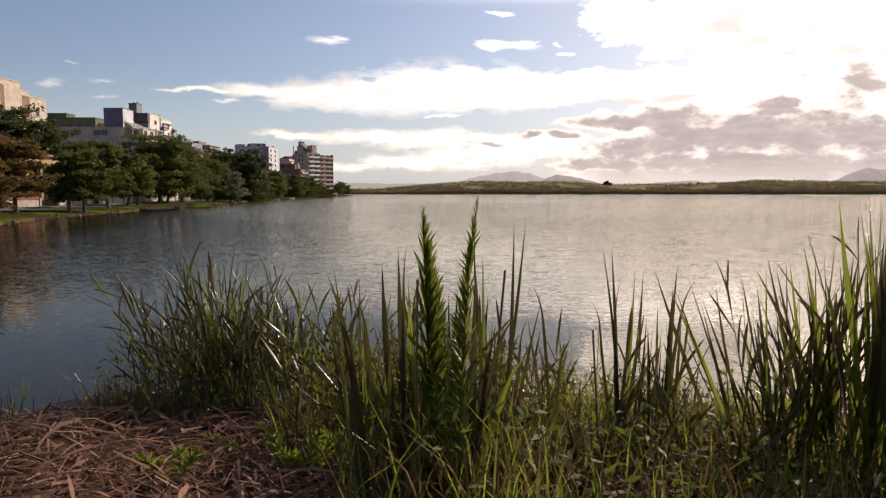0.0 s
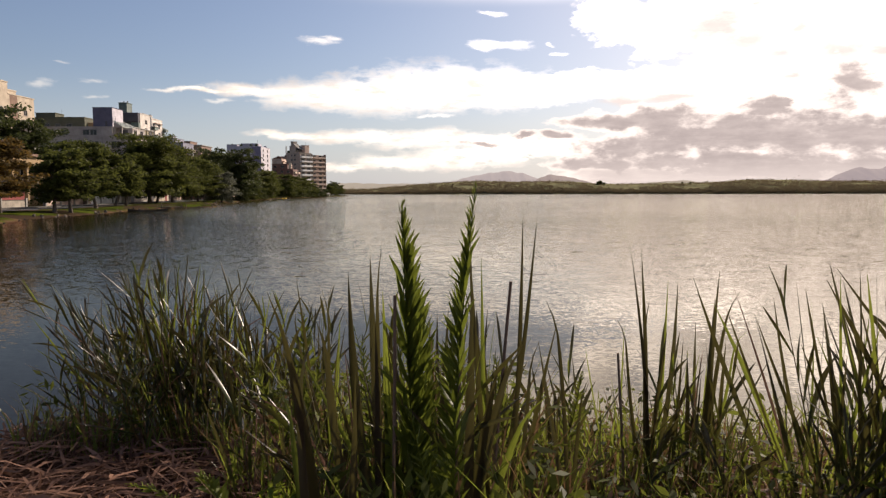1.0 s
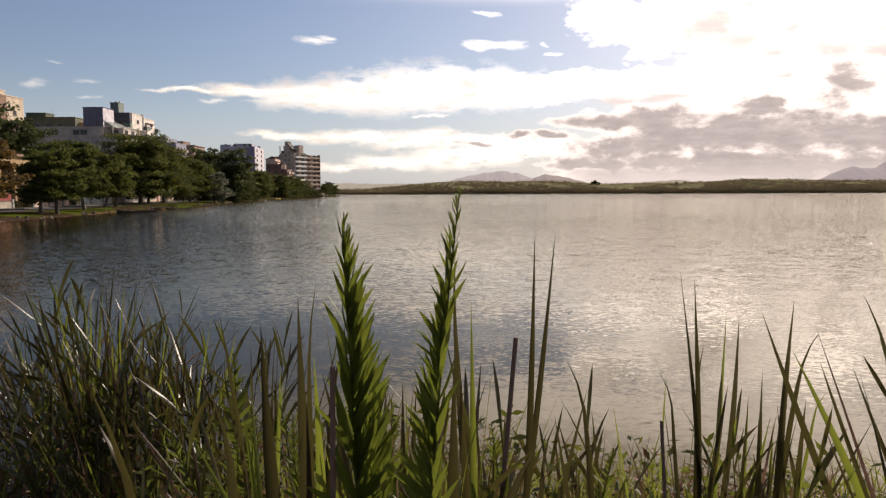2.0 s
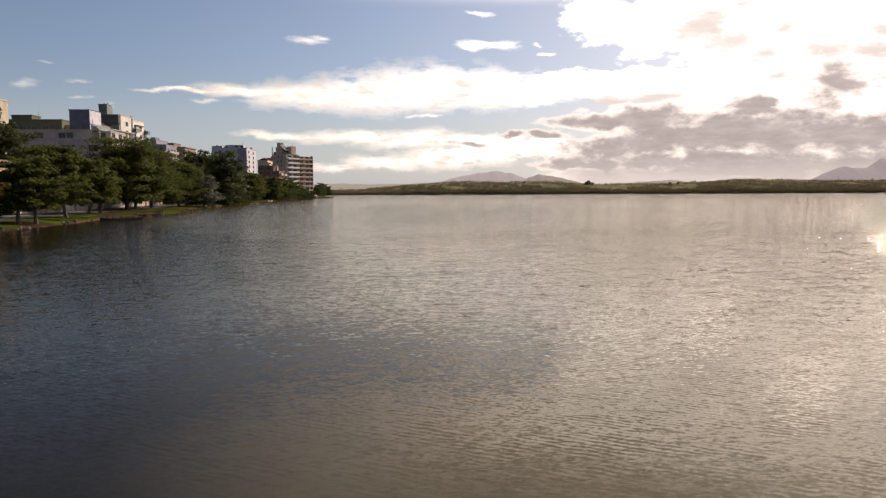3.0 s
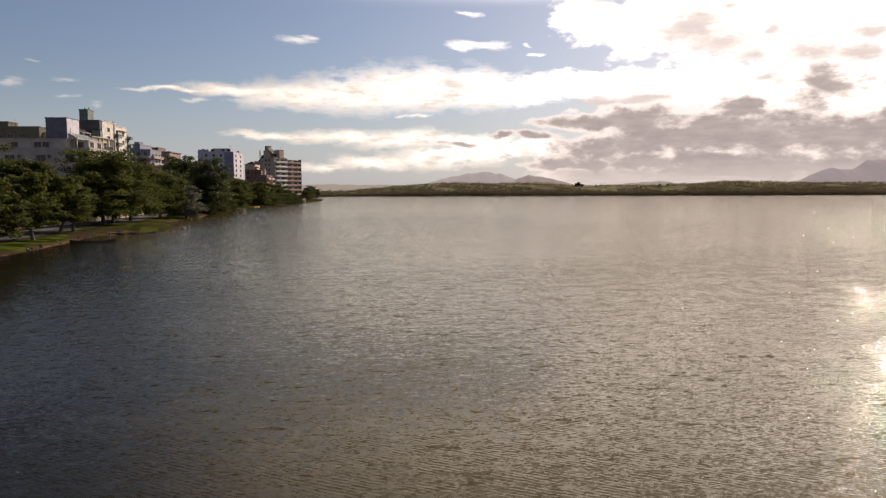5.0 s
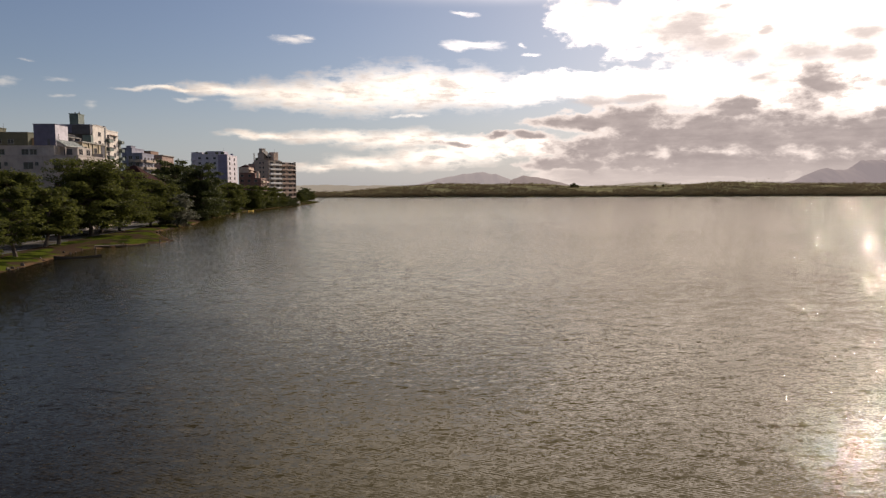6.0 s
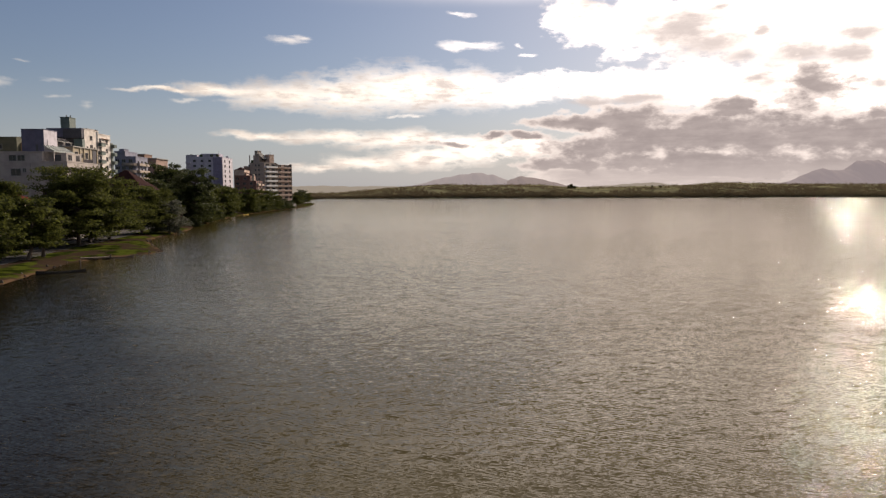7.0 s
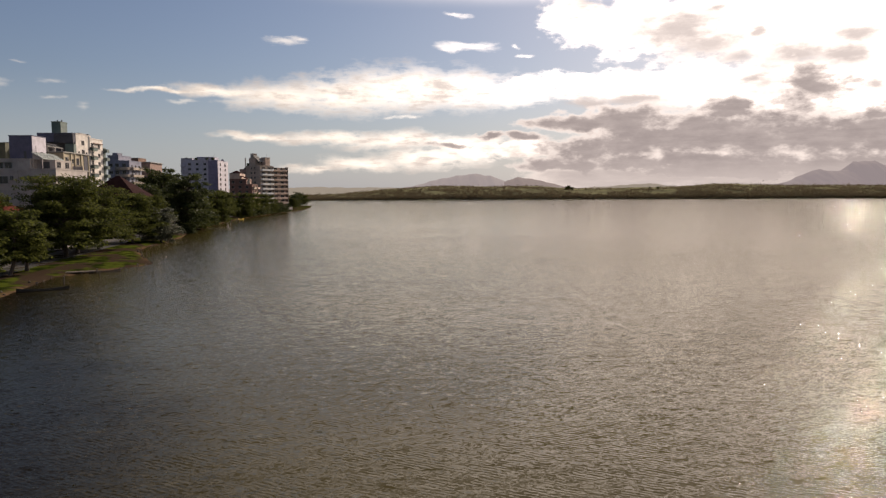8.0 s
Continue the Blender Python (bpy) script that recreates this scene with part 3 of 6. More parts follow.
FAR_SHORE = [(-400, 1390), (-130, 1366), (94, 1348), (400, 1290), (774, 1180), (1300, 1010), (1600, 500), (900, -100), (200, -60)]
LAKE = np.array(NEAR_SHORE + LEFT_SHORE + FAR_SHORE, float)


def lake_distance(x, y):
    """Distance to the lake's edge: positive on land, negative in the water."""
    d = np.full(x.shape, 1e9)
    inside = np.zeros(x.shape, bool)
    for (ax, ay), (bx, by) in zip(LAKE, np.roll(LAKE, -1, 0)):
        dx, dy = bx - ax, by - ay
        t = np.clip(((x - ax) * dx + (y - ay) * dy) / (dx * dx + dy * dy), 0, 1)
        d = np.minimum(d, np.hypot(x - ax - t * dx, y - ay - t * dy))
        if dy:
            inside ^= ((ay > y) != (by > y)) & (x < ax + (y - ay) * dx / dy)
    return np.where(inside, -d, d)


HILL_AT = [-0.5, -0.16, -0.127, -0.095, -0.062, -0.021, 0.029, 0.07, 0.112, 0.204, 0.238, 0.289, 0.366, 0.409, 0.461, 0.514, 0.584, 0.733, 1.2]
HILL_UP = [9, 10, 11, 12, 17, 24, 28, 30, 29, 27, 24, 22, 24, 26, 30, 28, 26, 24, 24]


def wobble(x, y, size):
    """Smooth pseudo-random bumps of about the given size, -1 to 1."""
    a, b = x / size, y / size
    return (np.sin(a * 1.7 + 1.3 * np.sin(b * 1.1)) + np.sin(b * 2.3 + 1.7 * np.sin(a * 0.7 + 2)) + np.sin((a + b) * 3.1 + 0.5)) / 3


def land_height(x, y):
    d = lake_distance(x, y)
    land = np.where(d > 0, 0.62 * (1 - np.exp(-d / 2.2)), np.maximum(-1.5, d * 0.35))
    land = land + np.where(d > 0, 0.06 * wobble(x, y, 1.3) * np.clip(d, 0, 1), 0)
    near = (y < 30) & (d > 0)
    land = land + np.where((y < 30) & (np.abs(d) < 1.5), 0.09 * wobble(x, y, 0.8) * (1.5 - np.abs(d)) / 1.5, 0)
    land = np.where(near, land * 0.8, land)
    far = np.clip((y - 900) / 100, 0, 1) * (d > 0)
    crest = np.interp(x / np.maximum(y, 1), HILL_AT, HILL_UP)
    rise = 1 - np.exp(-np.clip(d, 0, None) / 75)
    land = land + far * rise * (crest - 1) * (1 + 0.10 * wobble(x, y, 60))
    inland = np.clip((d - 60) / 300, 0, 1) * (1 - np.clip((y - 900) / 100, 0, 1)) * (y > 30)
    return land + inland * 6


def axis(*spans):
    return np.concatenate([np.arange(a, b, s) for a, b, s in spans])


def make_ground():
    xs = axis((-3600, -800, 200), (-800, -240, 40), (-240, -110, 5), (-110, -30, 1.0), (-30, -8, 1.0), (-8, 8, 0.2), (8, 40, 2), (40, 200, 12), (200, 1400, 25), (1400, 4001, 200))
    ys = axis((-400, -20, 40), (-20, 4, 2), (4, 12, 0.2), (12, 40, 2), (40, 170, 1.0), (170, 800, 5), (800, 1160, 30), (1160, 1700, 15), (1700, 4800, 200))
    gx, gy = np.meshgrid(xs, ys)
    gz = land_height(gx, gy)
    w = len(xs)
    i = (np.arange(len(ys) - 1)[:, None] * w + np.arange(w - 1)).ravel()
    ob = new("ground", soup("ground", np.stack([gx, gy, gz], -1).reshape(-1, 3), np.stack([i, i + 1, i + 1 + w, i + w], 1), M["ground"], True))
    tagged(ob, "grassy lake shore with bare earth edges and low far hills", "ground", kind="structure")


make_ground()
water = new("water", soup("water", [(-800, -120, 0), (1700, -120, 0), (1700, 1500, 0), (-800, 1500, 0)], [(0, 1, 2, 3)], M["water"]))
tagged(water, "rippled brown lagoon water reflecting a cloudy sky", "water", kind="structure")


def mountain(label, ridge, depth, material, seed):
    """A far range: its skyline, falling away to both sides."""
    rng = np.random.default_rng(seed)
    rx, rz = np.array(ridge, float).T
    xs = np.arange(rx[0], rx[-1], 12.0)
    crest = np.interp(xs, rx, rz) + 0.045 * np.interp(xs, rx, rz) * wobble(xs, xs * 0.3, 38) + rng.normal(size=len(xs)) * 0.5
    rows = []
    for k, t in enumerate((0, 0.3, 0.6, 0.85, 1.0, 0.8, 0.4, 0)):
        y = depth + (k - 4) * 70
        rows.append(np.stack([xs, y + 20 * wobble(xs, xs + k * 90, 40), crest * t * (1 + 0.06 * wobble(xs + k * 50, xs, 30) * (t < 1)) - 2 * (t == 0)], 1))
    w = len(xs)
    i = (np.arange(7)[:, None] * w + np.arange(w - 1)).ravel()
    ob = new("backdrop", soup("backdrop", np.concatenate(rows), np.stack([i, i + 1, i + 1 + w, i + w], 1), material, True))
    tagged(ob, label, "mountain", kind="structure")


K = 0.8
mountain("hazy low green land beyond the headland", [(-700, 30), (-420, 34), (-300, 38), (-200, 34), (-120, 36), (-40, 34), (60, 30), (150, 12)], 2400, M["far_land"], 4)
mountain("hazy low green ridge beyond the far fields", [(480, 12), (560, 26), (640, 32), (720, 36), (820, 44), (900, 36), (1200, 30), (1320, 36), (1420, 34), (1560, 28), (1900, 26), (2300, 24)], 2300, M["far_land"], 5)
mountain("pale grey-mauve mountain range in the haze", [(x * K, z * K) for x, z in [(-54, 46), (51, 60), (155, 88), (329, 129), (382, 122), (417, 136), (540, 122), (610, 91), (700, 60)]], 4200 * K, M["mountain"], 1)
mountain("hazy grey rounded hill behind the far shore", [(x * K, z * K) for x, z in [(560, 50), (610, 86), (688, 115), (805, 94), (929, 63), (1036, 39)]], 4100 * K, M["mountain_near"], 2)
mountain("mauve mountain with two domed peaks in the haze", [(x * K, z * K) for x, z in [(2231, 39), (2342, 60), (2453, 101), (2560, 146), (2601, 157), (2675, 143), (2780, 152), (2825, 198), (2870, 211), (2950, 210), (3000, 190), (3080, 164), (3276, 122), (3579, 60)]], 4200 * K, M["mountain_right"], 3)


# ---------------------------------------------------------------- road and shore walls
def along_shore(inland, y0, y1, step):
    """Points a fixed distance inland of the western shore, as an even line."""
    sx = [p[0] for p in LEFT_SHORE[:22]]
    sy = [p[1] for p in LEFT_SHORE[:22]]
    smooth = np.interp(np.arange(40, 700, 20.0), sy, sx)
    smooth = np.convolve(np.pad(smooth, 2, mode="edge"), np.ones(5) / 5, "valid")
    ys = np.arange(y0, y1 + 0.1, step)
    return [(float(np.interp(y, np.arange(40, 700, 20.0), smooth)) - inland, float(y)) for y in ys]


def ribbon(name, inland0, inland1, y0, y1, z0, z1, material, label, category):
    """A strip along the shore with a flat top and real edges."""
    bm = bmesh.new()
    a, b = along_shore(inland0, y0, y1, 6.0), along_shore(inland1, y0, y1, 6.0)
    rows = [[bm.verts.new((p[0], p[1], z)) for p, z in ((q, z0), (q, z1), (r, z1), (r, z0))] for q, r in zip(a, b)]
    for low, high in zip(rows, rows[1:]):
        for k in range(3):
            bm.faces.new((low[k], high[k], high[k + 1], low[k + 1]))
    bm.faces.new(rows[0])
    bm.faces.new(rows[-1][::-1])
    ob = new(name, mesh_of(name, bm, material))
    return tagged(ob, label, category, kind="structure")


ribbon("road", 8.8, 13.0, 44, 520, 0.3, 0.63, M["asphalt"], "narrow grey asphalt road along the shore", "road")
ribbon("pavement", 13.02, 15.2, 44, 520, 0.3, 0.78, M["paving"], "pale concrete pavement with a kerb beside the road", "pavement")

# ---------------------------------------------------------------- buildings on the western shore
SHARED = {}


def window_meshes(w, h):
    key = (round(w, 2), round(h, 2))
    if key not in SHARED:
        bm = bmesh.new()
        t, d = 0.06, 0.08
        for x0, x1, z0, z1 in ((-w / 2 - t, w / 2 + t, h / 2, h / 2 + t), (-w / 2 - t, -w / 2, -h / 2, h / 2), (w / 2, w / 2 + t, -h / 2, h / 2), (-0.03, 0.03, -h / 2, h / 2)):
            box(bm, x0, x1, -d, 0.0, z0, z1)
        box(bm, -w / 2 - 0.16, w / 2 + 0.16, -0.2, 0.0, -h / 2 - 0.1, -h / 2)
        SHARED[key] = mesh_of("window", bm, M["frame"]), mesh_of("pane", boxed(-w / 2, w / 2, -0.03, 0.0, -h / 2, h / 2), M["glass"])
    return SHARED[key]


def windows(parent, face, at, us, zs, w=1.3, h=1.2):
    """Windows on the front (facing -y, at that y) or the side (facing +x, at that x)."""
    frame_mesh, pane_mesh = window_meshes(w, h)
    for z in zs:
        for u in us:
            m = pose(u, at, z) if face == "front" else pose(at, u, z, 0, 0, 90)
            win = part("window", frame_mesh, None, parent, m=m)
            part("pane", pane_mesh, None, win)


def spread(a, b, k):
    return [a + (b - a) * (i + 0.5) / k for i in range(k)]


def block(parent, x0, x1, y0, y1, z0, z1, material, name="wall", coping=0.25, label=""):
    """A storey block: its wall, and a thin coping round its flat roof."""
    wall = part(name, boxed(x0, x1, y0, y1, z0, z1, 0.04), material, parent, label)
    if coping:
        bm = bmesh.new()
        o = 0.12
        for a in ((x0 - o, x1 + o, y0 - o, y0 + 0.2), (x0 - o, x1 + o, y1 - 0.2, y1 + o), (x0 - o, x0 + 0.2, y0 + 0.2, y1 - 0.2), (x1 - 0.2, x1 + o, y0 + 0.2, y1 - 0.2)):
            box(bm, *a, z1, z1 + coping)
        part("coping", bm, material, parent)
    return wall


def balcony(parent, face, at, u0, u1, z, material, out=1.3):
    """A slab with a solid front, 1 m high, standing out of a wall."""
    bm = bmesh.new()
    box(bm, u0, u1, -out, 0, z - 0.18, z)
    box(bm, u0, u1, -out, -out + 0.12, z, z + 0.95)
    box(bm, u0, u0 + 0.12, -out + 0.12, 0, z, z + 0.95)
    box(bm, u1 - 0.12, u1, -out + 0.12, 0, z, z + 0.95)
    return part("balcony", bm, material, parent, m=pose(0, at, 0) if face == "front" else pose(at, 0, 0, 0, 0, 90))


def hip_roof(parent, x0, x1, y0, y1, z0, z1, material, eave=0.7):
    """A tiled hip roof, with courses of tiles as ridges down its slopes."""
    bm = bmesh.new()
    x0, x1, y0, y1 = x0 - eave, x1 + eave, y0 - eave, y1 + eave
    inset = min(x1 - x0, y1 - y0) / 2
    base = [bm.verts.new(p) for p in ((x0, y0, z0), (x1, y0, z0), (x1, y1, z0), (x0, y1, z0))]
    low = [bm.verts.new(v.co + Vector((0, 0, -0.18))) for v in base]
    if x1 - x0 > y1 - y0:
        top = [bm.verts.new((x0 + inset, (y0 + y1) / 2, z1)), bm.verts.new((x1 - inset, (y0 + y1) / 2, z1))]
        bm.faces.new((base[0], base[1], top[1], top[0]))
        bm.faces.new((base[2], base[3], top[0], top[1]))
        bm.faces.new((base[1], base[2], top[1]))
        bm.faces.new((base[3], base[0], top[0]))
    else:
        top = [bm.verts.new(((x0 + x1) / 2, y0 + inset, z1)), bm.verts.new(((x0 + x1) / 2, y1 - inset + 0.01, z1))]
        bm.faces.new((base[1], base[2], top[1], top[0]))
        bm.faces.new((base[3], base[0], top[0], top[1]))
        bm.faces.new((base[0], base[1], top[0]))
        bm.faces.new((base[2], base[3], top[1]))
    for k in range(4):
        bm.faces.new((low[k], low[(k + 1) % 4], base[(k + 1) % 4], base[k]))
    bm.faces.new(low[::-1])
    return part("roof", bm, material, parent, "clay tile hip roof")


G0 = 0.5    # level of the built-up shore


def cream_stepped_block():
    b = thing("apartment_building", pose(-106, 166, G0), "cream stepped apartment building with brown recesses behind dark trees", "building")
    block(b, -16, 0, 11, 22, 0, 27.0, M["cream"])
    block(b, -16, 0, 0, 11, 0, 29.8, M["cream"])
    part("recess", boxed(-0.5, 0.02, 3.0, 4.6, 20, 28.6), M["umber"], b)
    part("recess", boxed(-0.5, 0.02, 11.6, 14.8, 20, 26.9), M["umber"], b)
    block(b, -5, -1, 12.0, 16.0, 27.0, 28.2, M["cream"], "stair_head")
    windows(b, "side", 0, [7.6, 18.0], [8, 11, 14, 17, 20, 23], 1.4, 1.2)
    windows(b, "front", 0, spread(-15, -1, 4), [8, 11, 14, 17, 20, 23, 26], 1.4, 1.2)


def olive_block():
    b = thing("apartment_building", pose(-105.5, 213, G0), "olive-green flat-roofed block behind the white building", "building")
    block(b, -24, 0, 0, 16, 0, 25.0, M["olive"])
    block(b, -2.0, 1.6, 2, 9, 0, 23.5, M["ochre"], "bay")
    block(b, -18, -12, 6, 11, 25.0, 27.0, M["olive"], "stair_head")
    part("antenna", tube(bmesh.new(), [(-11, 8, 25.1), (-11, 8, 28.4)], [0.05, 0.03], 5), M["dark"], b)
    windows(b, "side", 1.6, [4.0, 7.0], [22.0, 19.0], 1.2, 1.1)
    windows(b, "front", 0, spread(-23, -3, 6), [22.6, 19.6, 16.6, 13.6], 1.5, 1.2)


def lean_to(parent, x0, x1, y0, y1, z0, z1, material, name="lean_to_roof", label="", ribs=10):
    """A sheet roof falling from x0 (at z1) to x1 (at z0), with raised seams down its slope."""
    bm = bmesh.new()

    def wedge(ya, yb, lift, thick):
        a = [bm.verts.new(p) for p in ((x0, ya, z1 + lift), (x1, ya, z0 + lift), (x1, ya, z0 + lift - thick), (x0, ya, z1 + lift - thick))]
        b = [bm.verts.new((v.co.x, yb, v.co.z)) for v in a]
        for k in range(4):
            bm.faces.new((a[k], a[(k + 1) % 4], b[(k + 1) % 4], b[k]))
        bm.faces.new(a[::-1])
        bm.faces.new(b)

    wedge(y0, y1, 0.0, 0.12)
    bmesh.ops.recalc_face_normals(bm, faces=bm.faces)
    roof = part(name, bm, material, parent, label)
    bm = bmesh.new()
    wedge(0.0, 0.14, 0.09, 0.088)
    bmesh.ops.recalc_face_normals(bm, faces=bm.faces)
    seam = mesh_of("seam", bm, material)
    for y in np.linspace(y0, y1 - 0.14, ribs):
        part("seam", seam, None, roof, m=pose(0, y, 0))
    return roof


def canopy_gable(parent, x0, x1, y0, y1, z0, z1, material):
    """The solid wall under a lean-to roof."""
    bm = bmesh.new()
    a = [bm.verts.new(p) for p in ((x0, y0, z0), (x1, y0, z0), (x0, y0, z1))]
    b = [bm.verts.new((v.co.x, y1, v.co.z)) for v in a]
    for k in range(3):
        bm.faces.new((a[k], a[(k + 1) % 3], b[(k + 1) % 3], b[k]))
    bm.faces.new(a[::-1])
    bm.faces.new(b)
    bmesh.ops.recalc_face_normals(bm, faces=bm.faces)
    return part("gable", bm, material, parent)


def white_terrace_block():
    b = thing("apartment_building", pose(-75.5, 178, G0), "broad off-white building with a blue-grey stair tower and roof terrace", "building")
    block(b, -34, 0, 0, 15, 0, 16.7, M["white"])
    block(b, -33, -6.5, 2.2, 14, 16.95, 19.0, M["white"], "top_storey")
    part("stair_tower", boxed(-14.6, -9.5, 9.0, 15.2, 16.95, 24.8, 0.04), M["slate"], b, "blue-grey rendered stair tower")
    # sunlit side of the tower painted as a paler sheet
    part("tower_side", boxed(-9.5, -9.42, 9.04, 15.16, 19.0, 24.75), M["lilac"], b, "pale lilac sheet for the sunlit tower side")
    part("tower_capping", boxed(-14.7, -9.32, 8.9, 15.3, 24.8, 24.95), M["slate"], b)
    part("door", boxed(-11.4, -10.8, 8.95, 9.0, 19.2, 21.3), M["dark"], b)
    windows(b, "side", -9.42, [12.9], [21.0], 0.9, 0.5)
    part("pipe", tube(bmesh.new(), [(-9.25, 10.2, 19.1), (-9.25, 10.2, 22.6)], [0.06, 0.06], 5), M["dark"], b)
    part("air_conditioner", boxed(-9.42, -8.9, 13.4, 14.3, 19.8, 20.4, 0.04), M["frame"], b)
    # terrace room under a seamed sheet roof
    block(b, -9.2, -2.5, 5.0, 12.4, 16.95, 18.9, M["white"], "terrace_room", 0.2)
    canopy_gable(b, -6.4, -4.4, 3.1, 12.0, 19.12, 20.4, M["white"])
    lean_to(b, -6.5, -4.1, 2.8, 12.4, 19.3, 20.75, M["sheet"], label="pale grey-green seamed sheet roof")
    for x in (-6.4, -4.4):
        part("post", boxed(x, x + 0.2, 2.9, 3.1, 16.95, 19.25), M["white"], b)
    part("terrace_door", boxed(-5.6, -3.7, 4.94, 5.0, 16.98, 18.6), M["dark"], b)
    windows(b, "side", -2.5, [6.6, 10.4], [18.0], 1.7, 1.25)
    part("terrace_rail", boxed(-2.3, 0.1, 12.6, 12.7, 16.95, 17.9), M["white"], b)
    part("awning", boxed(0.0, 0.9, 1.2, 5.2, 14.9, 15.05), M["concrete"], b)
    windows(b, "side", 0, spread(0.8, 14, 4), [14.3, 11.2, 8.1, 5.0], 1.6, 1.3)
    for z in (9.4, 6.3):
        balcony(b, "side", 0.0, 8.2, 13.6, z, M["white"], 1.0)
    windows(b, "front", 2.2, [-30, -26, -13.1, -11.2, -18.5], [17.75], 1.5, 1.2)
    for x in (-30, -26, -18.5, -13.1, -11.2):
        part("window_hood", boxed(x - 1.0, x + 1.0, 1.75, 2.2, 18.45, 18.55), M["white"], b)
    windows(b, "front", 0, [-31, -25.5, -18.5, -11.3, -4.6], [14.5, 9.9, 6.2], 2.1, 1.5)
    windows(b, "front", 0, [-9.4, -16.3, -22.3], [14.9], 0.7, 0.8)
    part("string_course", boxed(-34.06, 0.06, -0.08, -0.004, 12.3, 12.5), M["white"], b)
    for x in (-8.0, -21.0):
        part("downpipe", tube(bmesh.new(), [(x, -0.08, 0.3), (x, -0.08, 16.5)], [0.06, 0.06], 5), M["frame"], b)


def red_roof_house():
    h = thing("house", pose(-79.5, 160, G0), "cream house under a faded red clay tile roof", "house")
    block(h, -11, 0, 0, 12, 0, 8.0, M["cream"], coping=0)
    hip_roof(h, -11, 0, 0, 12, 8.0, 10.9, M["bright_tiles"])
    windows(h, "side", 0, [3, 6.5, 10], [6.4, 3.3], 1.4, 1.3)
    windows(h, "front", 0, [-8.5, -5.5, -2.5], [6.4, 3.3], 1.4, 1.3)


def green_tank_block():
    b = thing("apartment_building", pose(-108.8, 260, G0), "tall white apartment block with green balconies and a rooftop tank", "building")
    block(b, -11.6, 0, 0, 11.0, 0, 31.6, M["chalk"])
    block(b, -11.6, 0, 11.02, 20.5, 0, 30.9, M["chalk"], "rear_wing")
    part("stairwell", boxed(-0.3, 0.06, 8.8, 10.2, 0, 32.3), M["dark"], b, "dark vertical strip on the side wall")
    # dark sheet puts the front wall's shade into its colour
    part("front_cladding", boxed(-11.7, -0.15, -0.16, -0.004, 14, 29.2), M["slate_dark"], b, "dark grey sheet for the shaded front")
    part("roof_band", boxed(-11.9, -0.2, -1.2, -0.17, 28.9, 31.9, 0.05), M["slate"], b, "grey-mauve projecting roof band")
    part("roof_band", boxed(-6.0, 0.14, -2.2, -1.22, 28.4, 31.7, 0.05), M["slate_dark"], b)
    part("glazed_bay", boxed(-2.6, 0.2, -2.0, -0.18, 24.6, 28.2, 0.04), M["green"], b, "green glazed corner bay")
    tank = part("water_tank", boxed(-8.4, -5.4, 1.5, 6.0, 31.6, 35.7, 0.05), M["green"], b, "dark green rooftop water tank house")
    part("tank_capping", boxed(-8.55, -5.25, 1.35, 6.15, 35.7, 35.9), M["green"], tank)
    for x in (-7.3, -5.9):
        part("vent", tube(bmesh.new(), [(x, 3.5, 35.9), (x, 3.5, 36.6)], [0.2, 0.2], 7), M["dark"], tank)
    block(b, -5.2, -2.0, 7.0, 13.0, 31.0, 32.4, M["white"], "roof_room", 0.15)
    part("end_bay", boxed(-6.0, 0.2, 20.52, 22.4, 0, 28.4, 0.04), M["green"], b, "green tiled end bay")
    for k in range(6):
        z = 11.6 + 3.05 * k
        balcony(b, "side", 0.0, 10.5, 13.9, z, M["green"], 1.1)
        part("balcony_slab", boxed(0.02, 1.35, 10.3, 14.1, z + 0.98, z + 1.14), M["white"], b)
        balcony(b, "side", 0.2, 20.3, 22.5, z, M["green"], 1.3)
        windows(b, "side", 0, [17.2], [z + 1.5], 1.5, 1.4)
        windows(b, "side", 0, [12.0], [z + 1.9], 1.5, 1.3)
    windows(b, "side", 0, [5.0], [29.0, 25.9, 22.8, 19.7, 16.6], 1.9, 1.4)
    windows(b, "side", 0, [2.0, 7.4], [25.4, 22.3, 19.2], 1.0, 1.0)
    part("awning", boxed(0.02, 0.7, 12.5, 19.5, 29.3, 29.5), M["umber"], b)
    windows(b, "front", -0.16, [-10, -7.4], [26.8, 23.8, 20.8, 17.8], 1.3, 1.2)
    w = thing("apartment_building", pose(-97.5, 227, G0), "beige three-storey building with piers and terrace windows", "building")
    block(w, -20, 0, 0, 16.3, 0, 23.4, M["beige"], coping=0)
    part("cornice", boxed(-20.2, 0.5, -0.3, 16.6, 23.4, 23.75, 0.04), M["concrete"], w)
    part("ledge", boxed(-20.1, 0.4, -0.2, 16.5, 18.4, 18.7, 0.04), M["concrete"], w)
    for y in (0.3, 4.7, 7.2, 11.2, 15.9):
        part("pier", boxed(0.0, 0.3, y - 0.25, y + 0.25, 0.1, 23.4), M["beige"], w)
    part("dark_panel", boxed(0.0, 0.12, 13.0, 15.4, 12.0, 23.2), M["slate_dark"], w)
    block(w, -18, -8, 3, 13, 23.75, 26.4, M["slate_dark"], "terrace_room", 0.2)
    lean_to(w, -8.6, -5.6, 3.4, 12.4, 25.4, 26.5, M["concrete"], "pergola_roof")
    for y in (3.6, 7.8, 12.0):
        part("post", boxed(-6.0, -5.8, y, y + 0.2, 23.75, 25.4), M["white"], w)
    windows(w, "side", 0, [2.6, 9.2], [21.2, 16.6, 13.0], 1.7, 1.9)
    windows(w, "side", 0, [6.0], [21.2, 16.6], 1.0, 1.2)
    windows(w, "front", 0, [-17.5, -13.5, -9, -4], [21.2, 16.6, 13.0], 1.5, 1.5)


